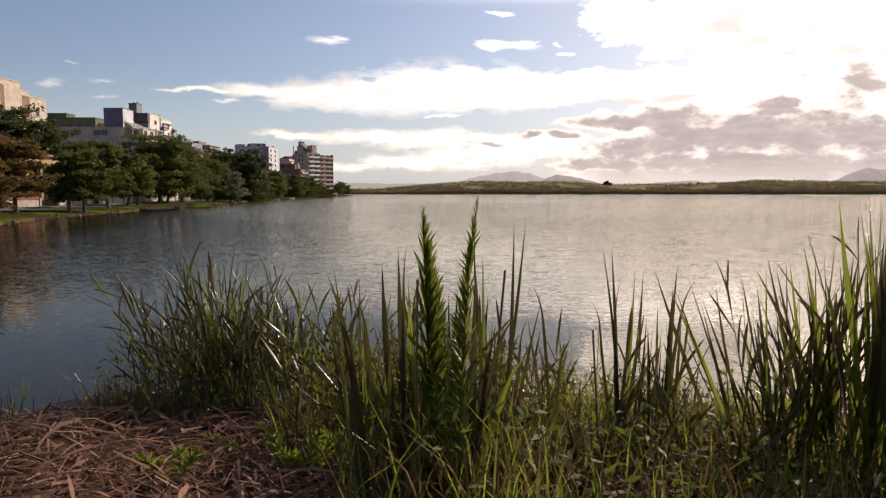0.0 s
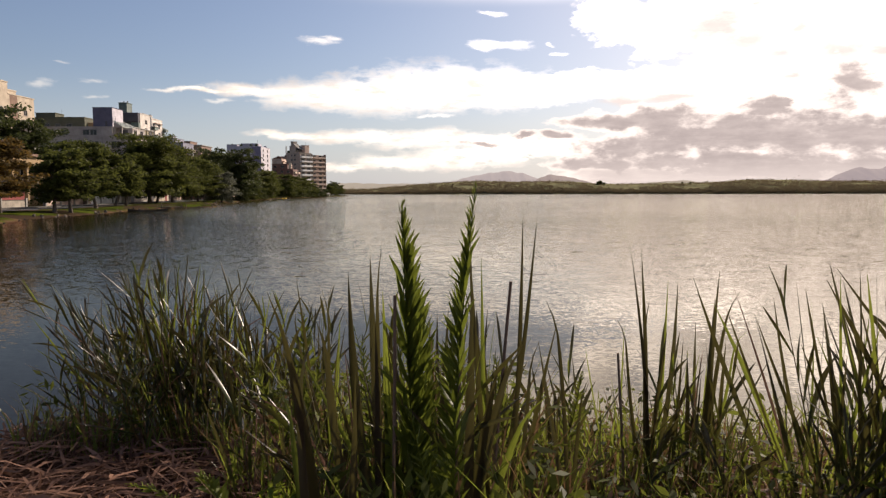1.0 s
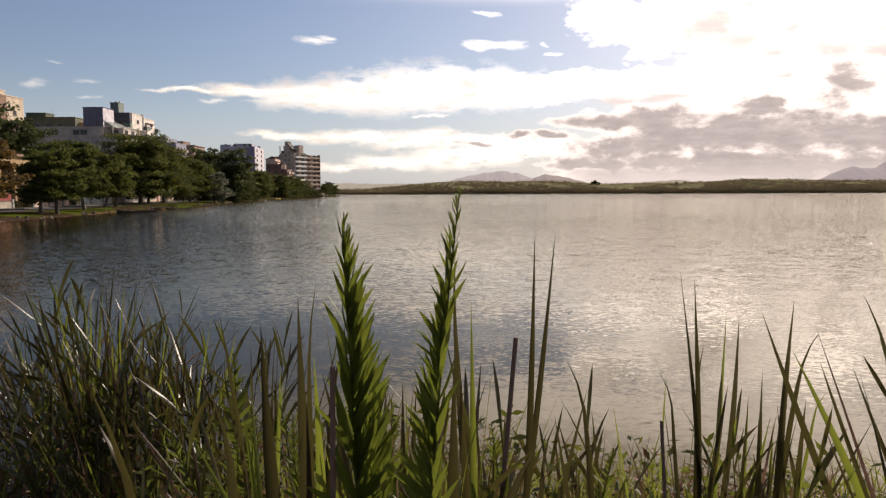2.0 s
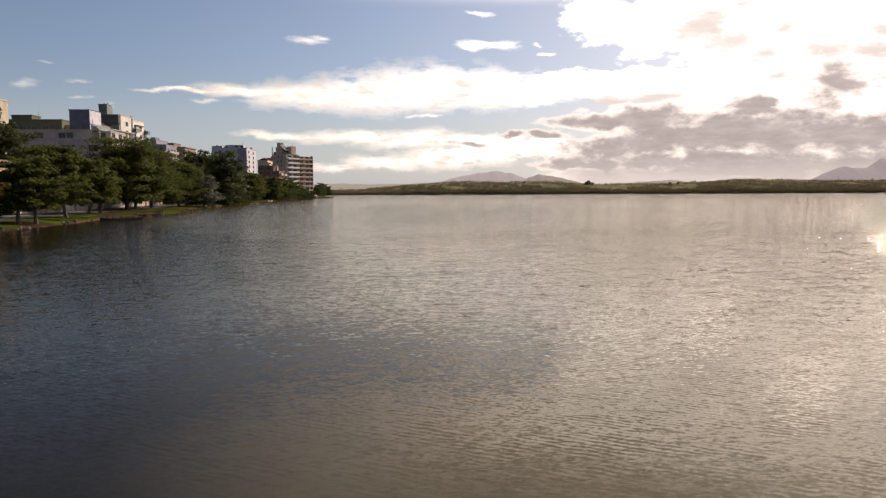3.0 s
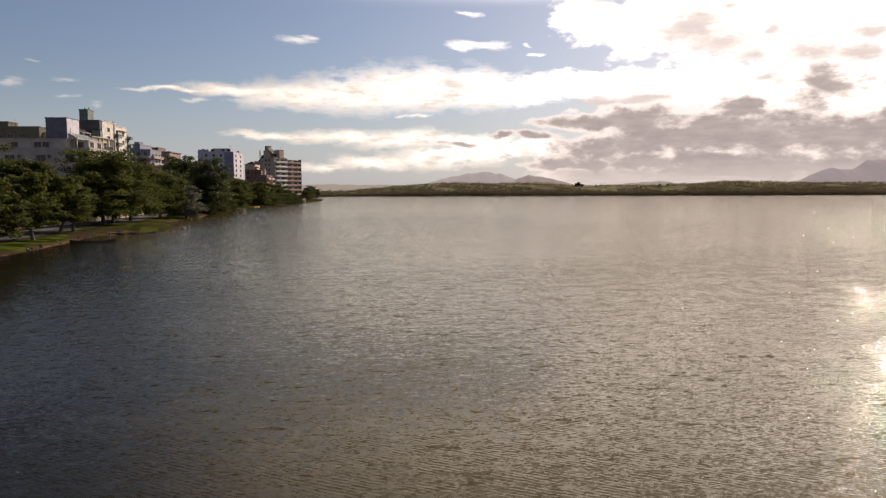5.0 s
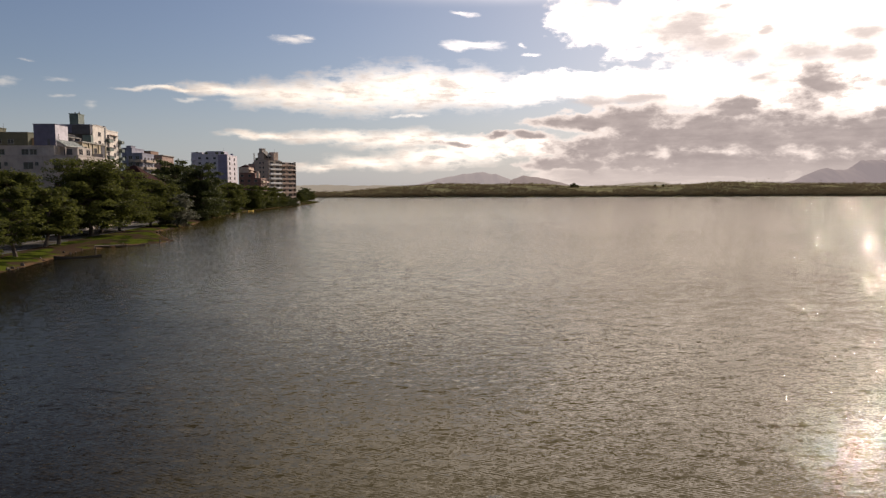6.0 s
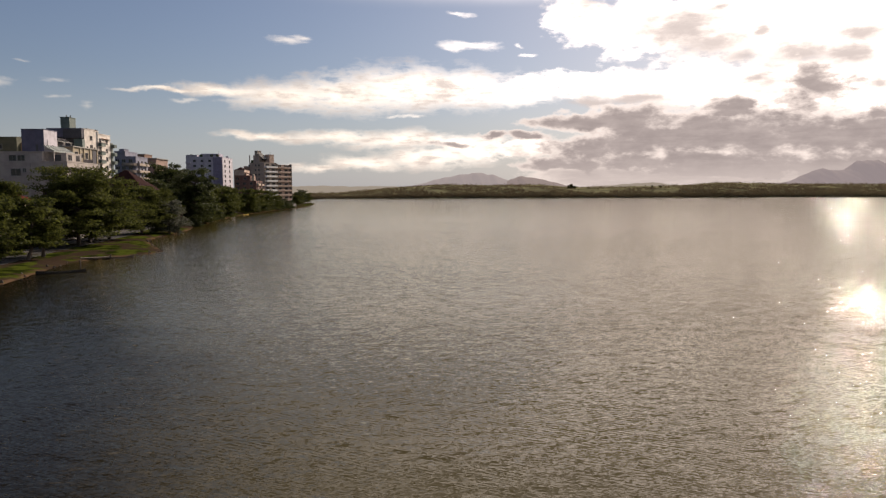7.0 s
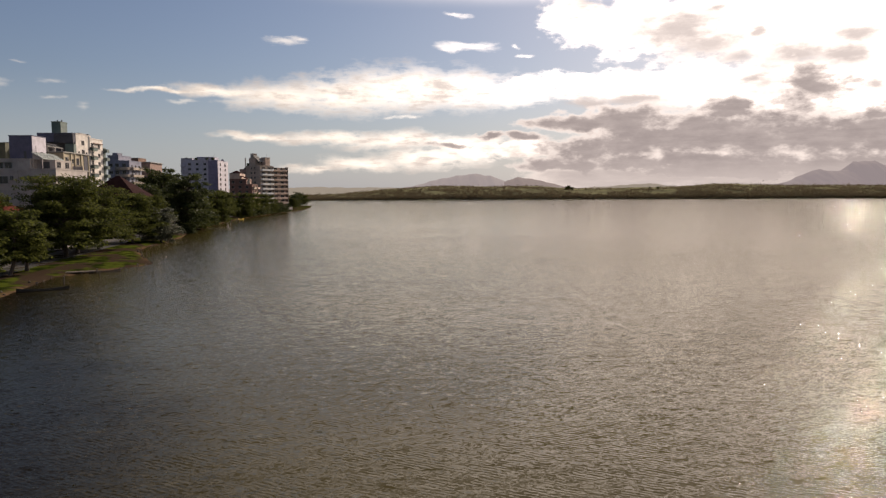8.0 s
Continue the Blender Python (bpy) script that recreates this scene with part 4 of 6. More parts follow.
def middle_blocks():
    b = thing("apartment_building", pose(-119.5, 330, G0), "blue-grey mid-rise block with pale rounded balconies", "building")
    block(b, -8.5, -3.9, 0, 14, 0, 28.3, M["bluegrey"])
    block(b, -3.88, 0.6, 0, 14, 0, 26.0, M["bluegrey"], "lower_wing")
    block(b, -7.6, -5.4, 3, 8, 28.3, 29.6, M["bluegrey"], "lift_room", 0.1)
    for z in (13.0, 16.1, 19.2, 22.3):
        bm = bmesh.new()
        ring = [(-5.6 + 6.6 * k / 10, -2.6 * math.sin(math.pi * k / 10) ** 0.6 - 0.01) for k in range(11)]
        low = [bm.verts.new((x, y, z - 0.2)) for x, y in ring]
        high = [bm.verts.new((x, y, z + 0.95)) for x, y in ring]
        for k in range(10):
            bm.faces.new((low[k], low[k + 1], high[k + 1], high[k]))
        bm.faces.new(low)
        bm.faces.new(high[::-1])
        bm.faces.new((low[0], high[0], high[-1], low[-1]))
        bmesh.ops.recalc_face_normals(bm, faces=bm.faces)
        part("balcony", bm, M["taupe"], b, "pale rounded balcony")
        balcony(b, "side", 0.6, 1, 13, z, M["taupe"], 1.4)
        windows(b, "front", 0, [-7.2, -4.6, -1.6], [z + 1.9], 1.5, 1.3)
        windows(b, "side", 0.6, [3, 7, 11], [z + 1.4], 1.6, 1.2)
    c = thing("apartment_building", pose(-118.0, 352, G0), "brown flat-roofed building beside blue-grey block", "building")
    block(c, -12, 0, 0, 16, 0, 26.0, M["brick_pale"])
    part("roof_slab", boxed(-12.4, 0.6, -0.6, 16.4, 26.26, 26.6), M["concrete"], c)
    block(c, -11, -6, 2, 12, 26.6, 28.4, M["umber"], "roof_room")
    windows(c, "side", 0, [2.5, 6, 9.5, 13], [16.5, 19.5, 22.5], 1.5, 1.2)
    windows(c, "front", 0, [-10, -6.5, -3], [16.5, 19.5, 22.9], 1.8, 1.4)
    h = thing("house", pose(-79.5, 232, G0), "large house under a dark red hip roof", "house")
    block(h, -15, 0, 0, 14, 0, 10.6, M["umber"], coping=0)
    hip_roof(h, -15, 0, 0, 14, 10.6, 17.0, M["tiles"])
    windows(h, "side", 0, [3, 8, 12], [8.6, 5.4], 1.5, 1.3)
    windows(h, "front", 0, [-12, -7.5, -3], [8.6, 5.4], 1.5, 1.3)


def blue_grey_block():
    b = thing("apartment_building", pose(-110.2, 440, G0), "pale blue-grey apartment block with a flat roof", "building")
    block(b, -21.5, 0, 0, 24, 0, 31.6, M["pale"])
    block(b, -14, -4, 6, 18, 31.6, 33.8, M["pale"], "roof_room")
    part("antenna", tube(bmesh.new(), [(-3, 4, 31.6), (-3, 4, 36)], [0.09, 0.05], 5), M["dark"], b)
    for x, y in ((-19, 4), (-17, 4), (-2.2, 20)):
        part("roof_tank", tube(bmesh.new(), [(x, y, 31.6), (x, y, 33.0), (x, y, 33.3)], [0.9, 0.85, 0.35], 10), M["slate"], b)
    part("roof_parapet", boxed(-21.4, -15.0, 0.1, 10, 31.86, 33.0, 0.05), M["pale"], b)
    for x in (-18.6, -12.9, -6.6, -3.2):
        part("roof_planting", boxed(x - 0.9, x + 0.9, 1.0, 2.4, 31.86, 33.4, 0.4), M["dark_leaf"], b, "dark green roof planting")
    # paler sheet carries the sunlight on this wall
    part("side_cladding", boxed(0.0, 0.08, 0.1, 23.9, 8.0, 31.5), M["lilac"], b, "pale lilac sheet for the sunlit side")
    part("front_bay", boxed(-5.6, -0.1, -0.12, -0.004, 8.0, 31.5), M["mauve"], b, "mauve rendered bay")
    for x in spread(-21, -0.5, 9):
        part("railing_post", boxed(x - 0.06, x + 0.06, 0.05, 0.17, 31.85, 32.9), M["frame"], b)
    part("railing", boxed(-21, -0.5, 0.06, 0.16, 32.9, 33.0), M["frame"], b)
    windows(b, "side", 0.08, [5.5, 16.5], [29.4, 26.4, 23.4, 20.4, 17.4, 14.4], 2.2, 1.5)
    windows(b, "front", 0, [-16.5, -12, -7.5], [29.4, 26.4, 23.4, 20.4, 17.4, 14.4], 1.5, 1.2)
    for z in (13.0, 16.0, 19.0, 22.0, 25.0, 28.0):
        balcony(b, "front", 0.0, -21.3, -18.6, z, M["pale"], 1.5)


def balcony_block():
    b = thing("apartment_building", pose(-95.0, 487, G0, 0, 0, -31.5), "eight-storey cream and salmon block with long white balconies", "building")
    block(b, -12.5, 0, 0, 12, 0, 30.4, M["taupe"])
    block(b, -19, -12.52, 0.6, 12, 0, 28.2, M["brick_pale"], "side_wing")
    block(b, -15, -1, 12.3, 27, 0, 29.4, M["salmon"], "rear_wing")
    block(b, -11, -5.6, 1.5, 10, 30.4, 35.4, M["taupe"], "penthouse")
    block(b, -10.6, -8.0, 2.5, 6, 35.4, 38.6, M["taupe"], "lift_room")
    lean_to(b, -7.9, -2.6, 2.0, 6.5, 33.2, 37.4, M["concrete"], label="pale sloping penthouse roof", ribs=6)
    block(b, -5.5, -1.5, 7, 11.5, 30.4, 36.0, M["salmon"], "penthouse")
    part("roof_hut", boxed(-14.5, -12.9, 1.5, 5, 28.2, 30.6), M["salmon"], b)
    part("mast", boxed(-16.2, -15.7, 3.0, 3.5, 28.2, 36.0), M["concrete"], b)
    part("planter", boxed(-12.6, -11.2, 0.6, 6, 30.65, 32.4, 0.3), M["dark_leaf"], b, "dark green roof planting")
    for i in range(8):
        z = 5.2 + i * 3.15
        balcony(b, "side", 0.0, 0.6, 11.6, z, M["lime"], 1.7)
        balcony(b, "side", -1.0, 13.2, 26.0, z, M["salmon"], 2.0)
        for y in (12.1, 26.4):
            part("balcony_fin", boxed(-1.0, 1.0, y, y + 0.25, z - 0.2, z + 2.9), M["taupe"], b)
        windows(b, "side", 0, [3.2, 8.8], [z + 1.4], 3.2, 1.9)
        windows(b, "side", -1, [16.2, 22.6], [z + 1.4], 3.2, 1.9)
        windows(b, "front", 0, [-13.5, -7.5, -4.6], [z + 1.5], 1.3, 1.2)
    windows(b, "side", -4.5, [3.5, 6.5], [33.0], 1.6, 1.4)
    for x, y, h in ((-11.5, 3, 6.0), (-2.5, 9, 8.2)):
        part("antenna", tube(bmesh.new(), [(x, y, 30.4), (x, y, 30.4 + h)], [0.12, 0.06], 5), M["dark"], b)
    part("boundary_wall", boxed(1.2, 1.5, -2, 30, 0, 2.4), M["white"], b, "white boundary wall at the water")
    g = thing("apartment_building", pose(-88.5, 432, G0), "terraced red-brown apartment building with pale balconies", "building")
    block(g, -13, 0, 0, 16, 0, 17.0, M["brick"])
    block(g, -13, -3.5, 0, 15, 17.0, 20.2, M["brick"], "stepped_storey")
    block(g, -13, -7, 0, 14, 20.2, 23.4, M["salmon"], "stepped_storey")
    hip_roof(g, -12.6, -7.2, 1, 11, 23.7, 25.4, M["tiles"], 0.3)
    for z in (5.0, 8.2, 11.4, 14.6):
        balcony(g, "side", 0.0, 1.0, 7.0, z, M["cream"], 1.2)
        balcony(g, "side", 0.0, 9.0, 15.0, z, M["salmon"], 1.6)
        windows(g, "side", 0, [3, 8, 13], [z + 1.3], 1.8, 1.5)
    windows(g, "front", 0, [-11, -7, -3], [6.4, 9.6, 12.8, 15.6], 1.5, 1.3)
    lean_to(g, -7.0, -2.9, 0.6, 6.0, 20.6, 22.2, M["bright_tiles"], label="faded red sloping terrace roof", ribs=7)
    part("chimney", boxed(-2.6, -1.4, 1.0, 2.0, 17.3, 21.0, 0.05), M["cream"], g)
    windows(g, "side", -3.5, [4, 10], [18.6], 2.0, 1.6)
    windows(g, "front", 0, [-11, -6.5], [18.6], 1.5, 1.3)


def ochre_villa():
    v = thing("villa", pose(-66, 112, G0), "ochre two-storey villa with tall columns and red tiled roof", "house")
    block(v, -18, -2.2, 0, 17, 0, 8.0, M["ochre"], coping=0)
    block(v, -18, -7, 2, 15, 8.0, 9.6, M["ochre"], "upper_storey", coping=0)
    hip_roof(v, -18, -7, 2, 15, 9.6, 13.6, M["tiles"])
    part("roof_slab", boxed(-18.4, 0.5, -0.5, 17.5, 8.26, 8.7, 0.04), M["umber"], v)
    part("entablature", boxed(-2.4, 0.0, 0.0, 17, 6.7, 8.25, 0.05), M["ochre"], v)
    for y in (0.5, 4.4, 8.3, 12.2, 16.1):
        bm = boxed(-0.75, -0.15, y - 0.3, y + 0.3, 0.25, 6.4, 0.05)
        box(bm, -0.9, 0.0, y - 0.45, y + 0.45, 6.4, 6.7)
        box(bm, -0.9, 0.0, y - 0.45, y + 0.45, 0, 0.25)
        part("column", bm, M["ochre"], v)
    for x in (-17.4, -12.4, -7.4):
        part("column", boxed(x, x + 0.5, -0.55, -0.05, 0, 8.0, 0.05), M["ochre"], v)
    windows(v, "side", -2.2, [2.5, 6.4, 10.2, 14.2], [2.2, 5.4], 1.4, 1.6)
    windows(v, "front", 0, [-14.6, -9.6, -5.2], [2.2, 5.4], 1.4, 1.6)


def boundary_wall(y0, y1, x, h, material, label, piers=4.0, panel=None):
    w = thing("boundary_wall", pose(x, y0, 0.4), label, "wall", kind="structure")
    bm = boxed(-0.2, 0, 0, y1 - y0, 0, h, 0.02)
    part("wall_panel", bm, material, w)
    for y in np.arange(0, y1 - y0 + 0.1, piers):
        part("pier", boxed(-0.32, 0.12, y - 0.22, y + 0.22, 0, h + 0.3, 0.03), M["concrete"], w)
    part("capping", boxed(-0.26, 0.06, 0.1, y1 - y0 - 0.1, h + 0.002, h + 0.08), M["paving"], w)
    if panel:
        part("railing_panel", boxed(-0.12, -0.06, (y1 - y0) * 0.62, y1 - y0 - 0.2, h + 0.08, h + 1.1), panel, w)


def low_house(x, y, w, d, h, material, label, gate=None):
    b = thing("house", pose(x, y, 0.45), label, "house")
    block(b, -w, 0, 0, d, 0, h, material)
    windows(b, "side", 0, spread(0.6, d - 3.2, max(1, int(d / 5))), [1.7], 1.4, 1.3)
    windows(b, "front", 0, spread(-w + 0.5, -0.5, 2), [1.7], 1.4, 1.3)
    door = part("door", boxed(0.0, 0.06, d - 2.4, d - 1.3, 0.05, 2.15), gate or M["wood"], b)
    part("door_handle", boxed(0.06, 0.12, d - 1.55, d - 1.45, 1.0, 1.1), M["dark"], door)
    part("canopy", boxed(0.0, 1.3, d - 3.0, d - 0.8, 2.5, 2.62), M["concrete"], b)


cream_stepped_block()
olive_block()
white_terrace_block()
red_roof_house()
green_tank_block()
middle_blocks()
blue_grey_block()
balcony_block()
ochre_villa()
boundary_wall(70, 106, -60.5, 1.3, M["stone"], "rubble stone garden wall with red railing panels", 6.0, M["red"])
boundary_wall(118, 133, -64.4, 2.3, M["salmon"], "salmon-coloured garden wall", 4.5)
boundary_wall(135, 149, -66.0, 2.7, M["lime"], "bright white painted boundary wall", 5.0)
boundary_wall(150.5, 158, -68.0, 1.6, M["stone"], "low rubble stone garden wall", 6.0)
low_house(-69, 162, 9, 11, 4.2, M["white"], "low white house with a flat roof beside the road", M["ochre"])
low_house(-72, 178, 9, 12, 4.0, M["cream"], "low cream house with a concrete canopy beside the road", M["red"])
low_house(-76, 196, 10, 14, 4.6, M["salmon"], "low salmon-pink house behind the shore trees")
low_house(-84, 258, 10, 14, 5.5, M["white"], "white two-tone house between the shore trees")
low_house(-88, 300, 12, 16, 7.5, M["salmon"], "salmon house behind dark shore trees")
low_house(-90, 360, 12, 18, 7.0, M["cream"], "cream house behind dark shore trees")

# ---------------------------------------------------------------- trees
def tree_parts(seed, height, radius, leaves, size, tiers=6, spread_top=0.8, leaf="almond", lean=0.0, low=0.25, droop=0.0, flat=0.42):
    """Trunk with limbs, and a crown of leaf sprays in uneven, open layers. Returns both meshes."""
    rng = np.random.default_rng(seed)
    bm = bmesh.new()
    fork = height * rng.uniform(0.20, 0.27)
    r0 = 0.022 * height + 0.06
    bend = Vector((rng.normal() * 0.25 + lean, rng.normal() * 0.25, 0))
    tube(bm, [(0, 0, -0.4), (0, 0, 0.15), bend * 0.5 + Vector((0, 0, fork * 0.55)), bend + Vector((0, 0, fork)), bend * 1.3 + Vector((0, 0, height * 0.6)), bend * 1.2 + Vector((0, 0, height * 0.88))],
         [r0 * 1.7, r0 * 1.15, r0 * 0.92, r0 * 0.85, r0 * 0.5, r0 * 0.12], 8)
    sprays = []
    for t in range(tiers):
        f = t / (tiers - 1)
        z = height * (low + (0.95 - low) * f)
        reach = radius * (1.0 - 0.75 * abs(f - 0.28) ** 1.3 * (spread_top if f > 0.28 else 1.6))
        limbs = max(4, int(8 * reach / radius + rng.integers(0, 3)))
        turn = rng.uniform(0, math.tau)
        for k in range(limbs):
            a = turn + math.tau * k / limbs + rng.normal() * 0.3
            out = reach * rng.uniform(0.55, 1.18)
            root = bend * 1.2 + Vector((0, 0, max(min(fork, z + 0.3), z - height * rng.uniform(0.08, 0.18))))
            end = bend + Vector((math.cos(a) * out, math.sin(a) * out, z + rng.normal() * height * 0.035))
            mid = root.lerp(end, 0.5) + Vector((0, 0, rng.uniform(0.0, 0.06) * height))
            tube(bm, [root, mid, end], [r0 * 0.34, r0 * 0.2, r0 * 0.06], 5)
            for s in (0.42, 0.62, 0.82, 1.0):
                q = root.lerp(mid, s * 2) if s < 0.5 else mid.lerp(end, s * 2 - 1)
                for side in (-1, 1) if s < 0.95 else (0,):
                    w = radius * 0.16 * side * rng.uniform(0.5, 1.4) * (1.3 - s * 0.6)
                    sprays.append((q.x - math.sin(a) * w, q.y + math.cos(a) * w, q.z + rng.normal() * 0.015 * height, rng.uniform(0.55, 1.2), a))
    sprays = np.array(sprays)
    sprays = sprays[rng.uniform(size=len(sprays)) > 0.12]
    per = max(8, leaves // len(sprays))
    base = radius * 0.20
    off = rng.normal(size=(len(sprays), per, 3))
    off /= np.linalg.norm(off, axis=2)[:, :, None]
    off *= rng.uniform(0.25, 1.0, (len(sprays), per, 1)) ** 0.7 * base * sprays[:, None, 3:4]
    away = np.hypot(off[:, :, 0], off[:, :, 1])
    off[:, :, 2] = off[:, :, 2] * flat - away * (0.18 + droop)
    pts = (sprays[:, None, :3] + off).reshape(-1, 3)
    verts, faces = leaf_soup(rng, pts, size, 0.6)
    return mesh_of("trunk", bm, M["bark"]), soup("crown", verts, faces, M[leaf])


def plant_tree(meshes, x, y, scale, turn, label, z=None, group="shore trees"):
    if z is None:
        z = float(land_height(np.array([x]), np.array([y]))[0])
    t = thing("tree", pose(x, y, z, 0, 0, turn) @ Matrix.Diagonal((scale, scale, scale, 1)), label, "tree", group)
    part("trunk", meshes[0], None, t)
    part("crown", meshes[1], None, t)
    return t


small_a = tree_parts(11, 7.6, 3.6, 7000, 0.25, 6)
small_b = tree_parts(12, 8.6, 3.7, 8000, 0.25, 6)
rusty = tree_parts(13, 7.6, 3.9, 8000, 0.25, 6, leaf="almond_rust")
large_a = tree_parts(14, 15.6, 9.4, 30000, 0.31, 9, low=0.20)
large_b = tree_parts(15, 14.0, 7.6, 23000, 0.31, 8, low=0.19)
large_c = tree_parts(16, 16.0, 7.2, 16000, 0.34, 8, leaf="dark_leaf", low=0.14, flat=0.45)
waterside = tree_parts(17, 13.0, 7.0, 14000, 0.34, 7, low=0.10, flat=0.4)
bushy = tree_parts(18, 6.0, 4.6, 9000, 0.27, 5, low=0.08, leaf="dark_leaf", flat=0.5)
silver = tree_parts(19, 9.0, 5.4, 9500, 0.30, 6, low=0.14, leaf="silver_leaf", droop=0.5, flat=0.5)
A1, A2 = "young tropical almond tree with green leaves on the grass", "rusty-leaved tropical almond tree on the grassy shore"
B1, B2 = "broad spreading tropical almond tree beside the road", "tall dark-crowned tree standing behind the road"
B3, B4 = "low-branched green tree overhanging the lake water", "bushy dark green tree at the water's edge"
B5 = "silvery-leaved drooping tree on the grass by the water"
YOUNG_TREES = [
    (rusty, -37.6, 60, 0.76, 20, A2), (rusty, -47.1, 78.5, 1.08, 140, A2), (large_b, -64.0, 130, 0.86, 75, B1), (small_a, -45.2, 86, 0.95, 70, A1), (small_b, -44.6, 88.5, 0.9, 250, A1),
    (small_b, -49.4, 104.5, 1.0, 200, A1), (small_a, -53.2, 119, 1.20, 10, A1), (small_b, -54.0, 124.5, 1.0, 300, A1), (large_a, -59.2, 147, 0.92, 40, B1),
]
ROAD_TREES = [
    (large_b, -60.0, 153, 0.86, 100, B1), (large_a, -61.0, 164, 0.80, 220, B1), (large_b, -62.0, 184, 0.84, 10, B1), (silver, -57.6, 190, 0.92, 130, B5),
    (large_c, -66.0, 240, 1.14, 60, B2), (waterside, -67.5, 252, 0.95, 260, B3), (waterside, -71.5, 266, 0.80, 320, B3), (large_b, -72.0, 224, 0.80, 120, B1),
    (waterside, -73.0, 298, 0.92, 330, B3), (large_b, -80.5, 334, 0.95, 30, B1), (waterside, -78.5, 366, 0.92, 200, B3),
    (waterside, -79.0, 388, 0.9, 80, B3), (waterside, -79.5, 412, 0.88, 280, B3), (waterside, -80.0, 438, 0.80, 40, B3),
]
WATER_TREES = [
    (bushy, -77.5, 458, 1.1, 10, B4), (bushy, -76.5, 476, 0.9, 90, B4), (bushy, -86.0, 395, 1.5, 150, B4), (bushy, -68.0, 256, 0.80, 220, B4),
    (bushy, -87.0, 350, 1.6, 75, B4), (bushy, -63.5, 232, 0.55, 95, B4), (bushy, -70.5, 280, 0.7, 300, B4), (bushy, -78.2, 378, 0.8, 190, B4), (bushy, -78.4, 400, 0.85, 310, B4),
]
BACK_TREES = [
    (bushy, -78.5, 424, 0.9, 60, B4), (bushy, -77.5, 446, 0.85, 100, B4), (large_c, -90.0, 142, 1.28, 15, B2), (large_c, -84.5, 137, 1.2, 115, B2),
    (large_c, -83.0, 146, 1.12, 215, B2), (large_c, -92.0, 156, 0.95, 300, B2), (large_c, -71.5, 206, 0.72, 33, B2), (large_c, -76.0, 218, 0.68, 75, B2),
    (large_c, -76.5, 228, 0.66, 175, B2), (large_c, -94.0, 300, 1.38, 160, B2), (large_b, -99.0, 312, 1.45, 0, B2), (large_c, -88.0, 268, 0.95, 210, B2), (large_c, -82.0, 300, 0.8, 20, B2),
]
for meshes, x, y, scale, turn, label in YOUNG_TREES + ROAD_TREES + WATER_TREES + BACK_TREES:
    plant_tree(meshes, x, y, scale, turn, label)
for i, (x, y, s) in enumerate([(-86, 560, 0.6), (-90, 600, 0.7), (-96, 640, 0.8), (-99, 675, 0.85), (-97, 700, 0.75), (-104, 712, 0.8), (-120, 690, 0.9), (-115, 640, 0.9)]):
    plant_tree(large_c if i % 2 else large_b, x, y, s, 70 * i, "distant dark tree on the wooded headland", group="headland trees")


# ---------------------------------------------------------------- scrub on the far shore
def far_scrub():
    rng = np.random.default_rng(5)
    k = 15000
    u = rng.uniform(-0.2, 0.95, k)
    d = np.concatenate([rng.uniform(0, 18, k // 3), rng.exponential(70, k - k // 3) + 5])
    edge = np.array(FAR_SHORE[:6])
    # walk each ray out to the shore
    y0 = np.full(k, 1200.0)
    for _ in range(12):
        y0 += 1.0 * (np.interp(u * y0, edge[:, 0], edge[:, 1]) - y0)
    y = y0 + d
    x = u * y
    z = land_height(x, y)
    open_field = (wobble(x, y, 42) > -0.10 + 0.6 * ((u < 0.17) | (u > 0.40))) & (d > 34)
    keep = (z > 0.2) & ~(open_field & (rng.uniform(size=k) > 0.06))
    x, y, z = x[keep], y[keep], z[keep]
    r = rng.uniform(1.8, 5.0, len(x)) * np.where(rng.uniform(size=len(x)) > 0.94, 1.9, 1.0)
    per = 12
    off = rng.normal(size=(len(x), per, 3)) * 0.5
    off[:, :, 2] = np.abs(off[:, :, 2]) * 0.75
    pts = (np.stack([x, y, z], 1)[:, None, :] + off * r[:, None, None]).reshape(-1, 3)
    verts, faces = leaf_soup(rng, pts, 1.6, 1.2, 1.0)
    ob = new("shrubs", soup("shrubs", verts, faces, M["scrub"]))
    tagged(ob, "dense olive-green scrub covering the far lake shore", "shrubs", kind="stuff")


far_scrub()
for i, (u, y, size) in enumerate([(0.236, 1420, 0.55), (0.240, 1428, 0.75), (0.245, 1424, 0.5), (0.36, 1390, 0.4), (0.372, 1392, 0.4)]):
    plant_tree(large_b, u * y, y, size, 50 * i, "lone dark tree on the far hill's crest", group="far hill trees")


# ---------------------------------------------------------------- the near bank
def bank(x, y):
    return float(land_height(np.array([x]), np.array([y]))[0])


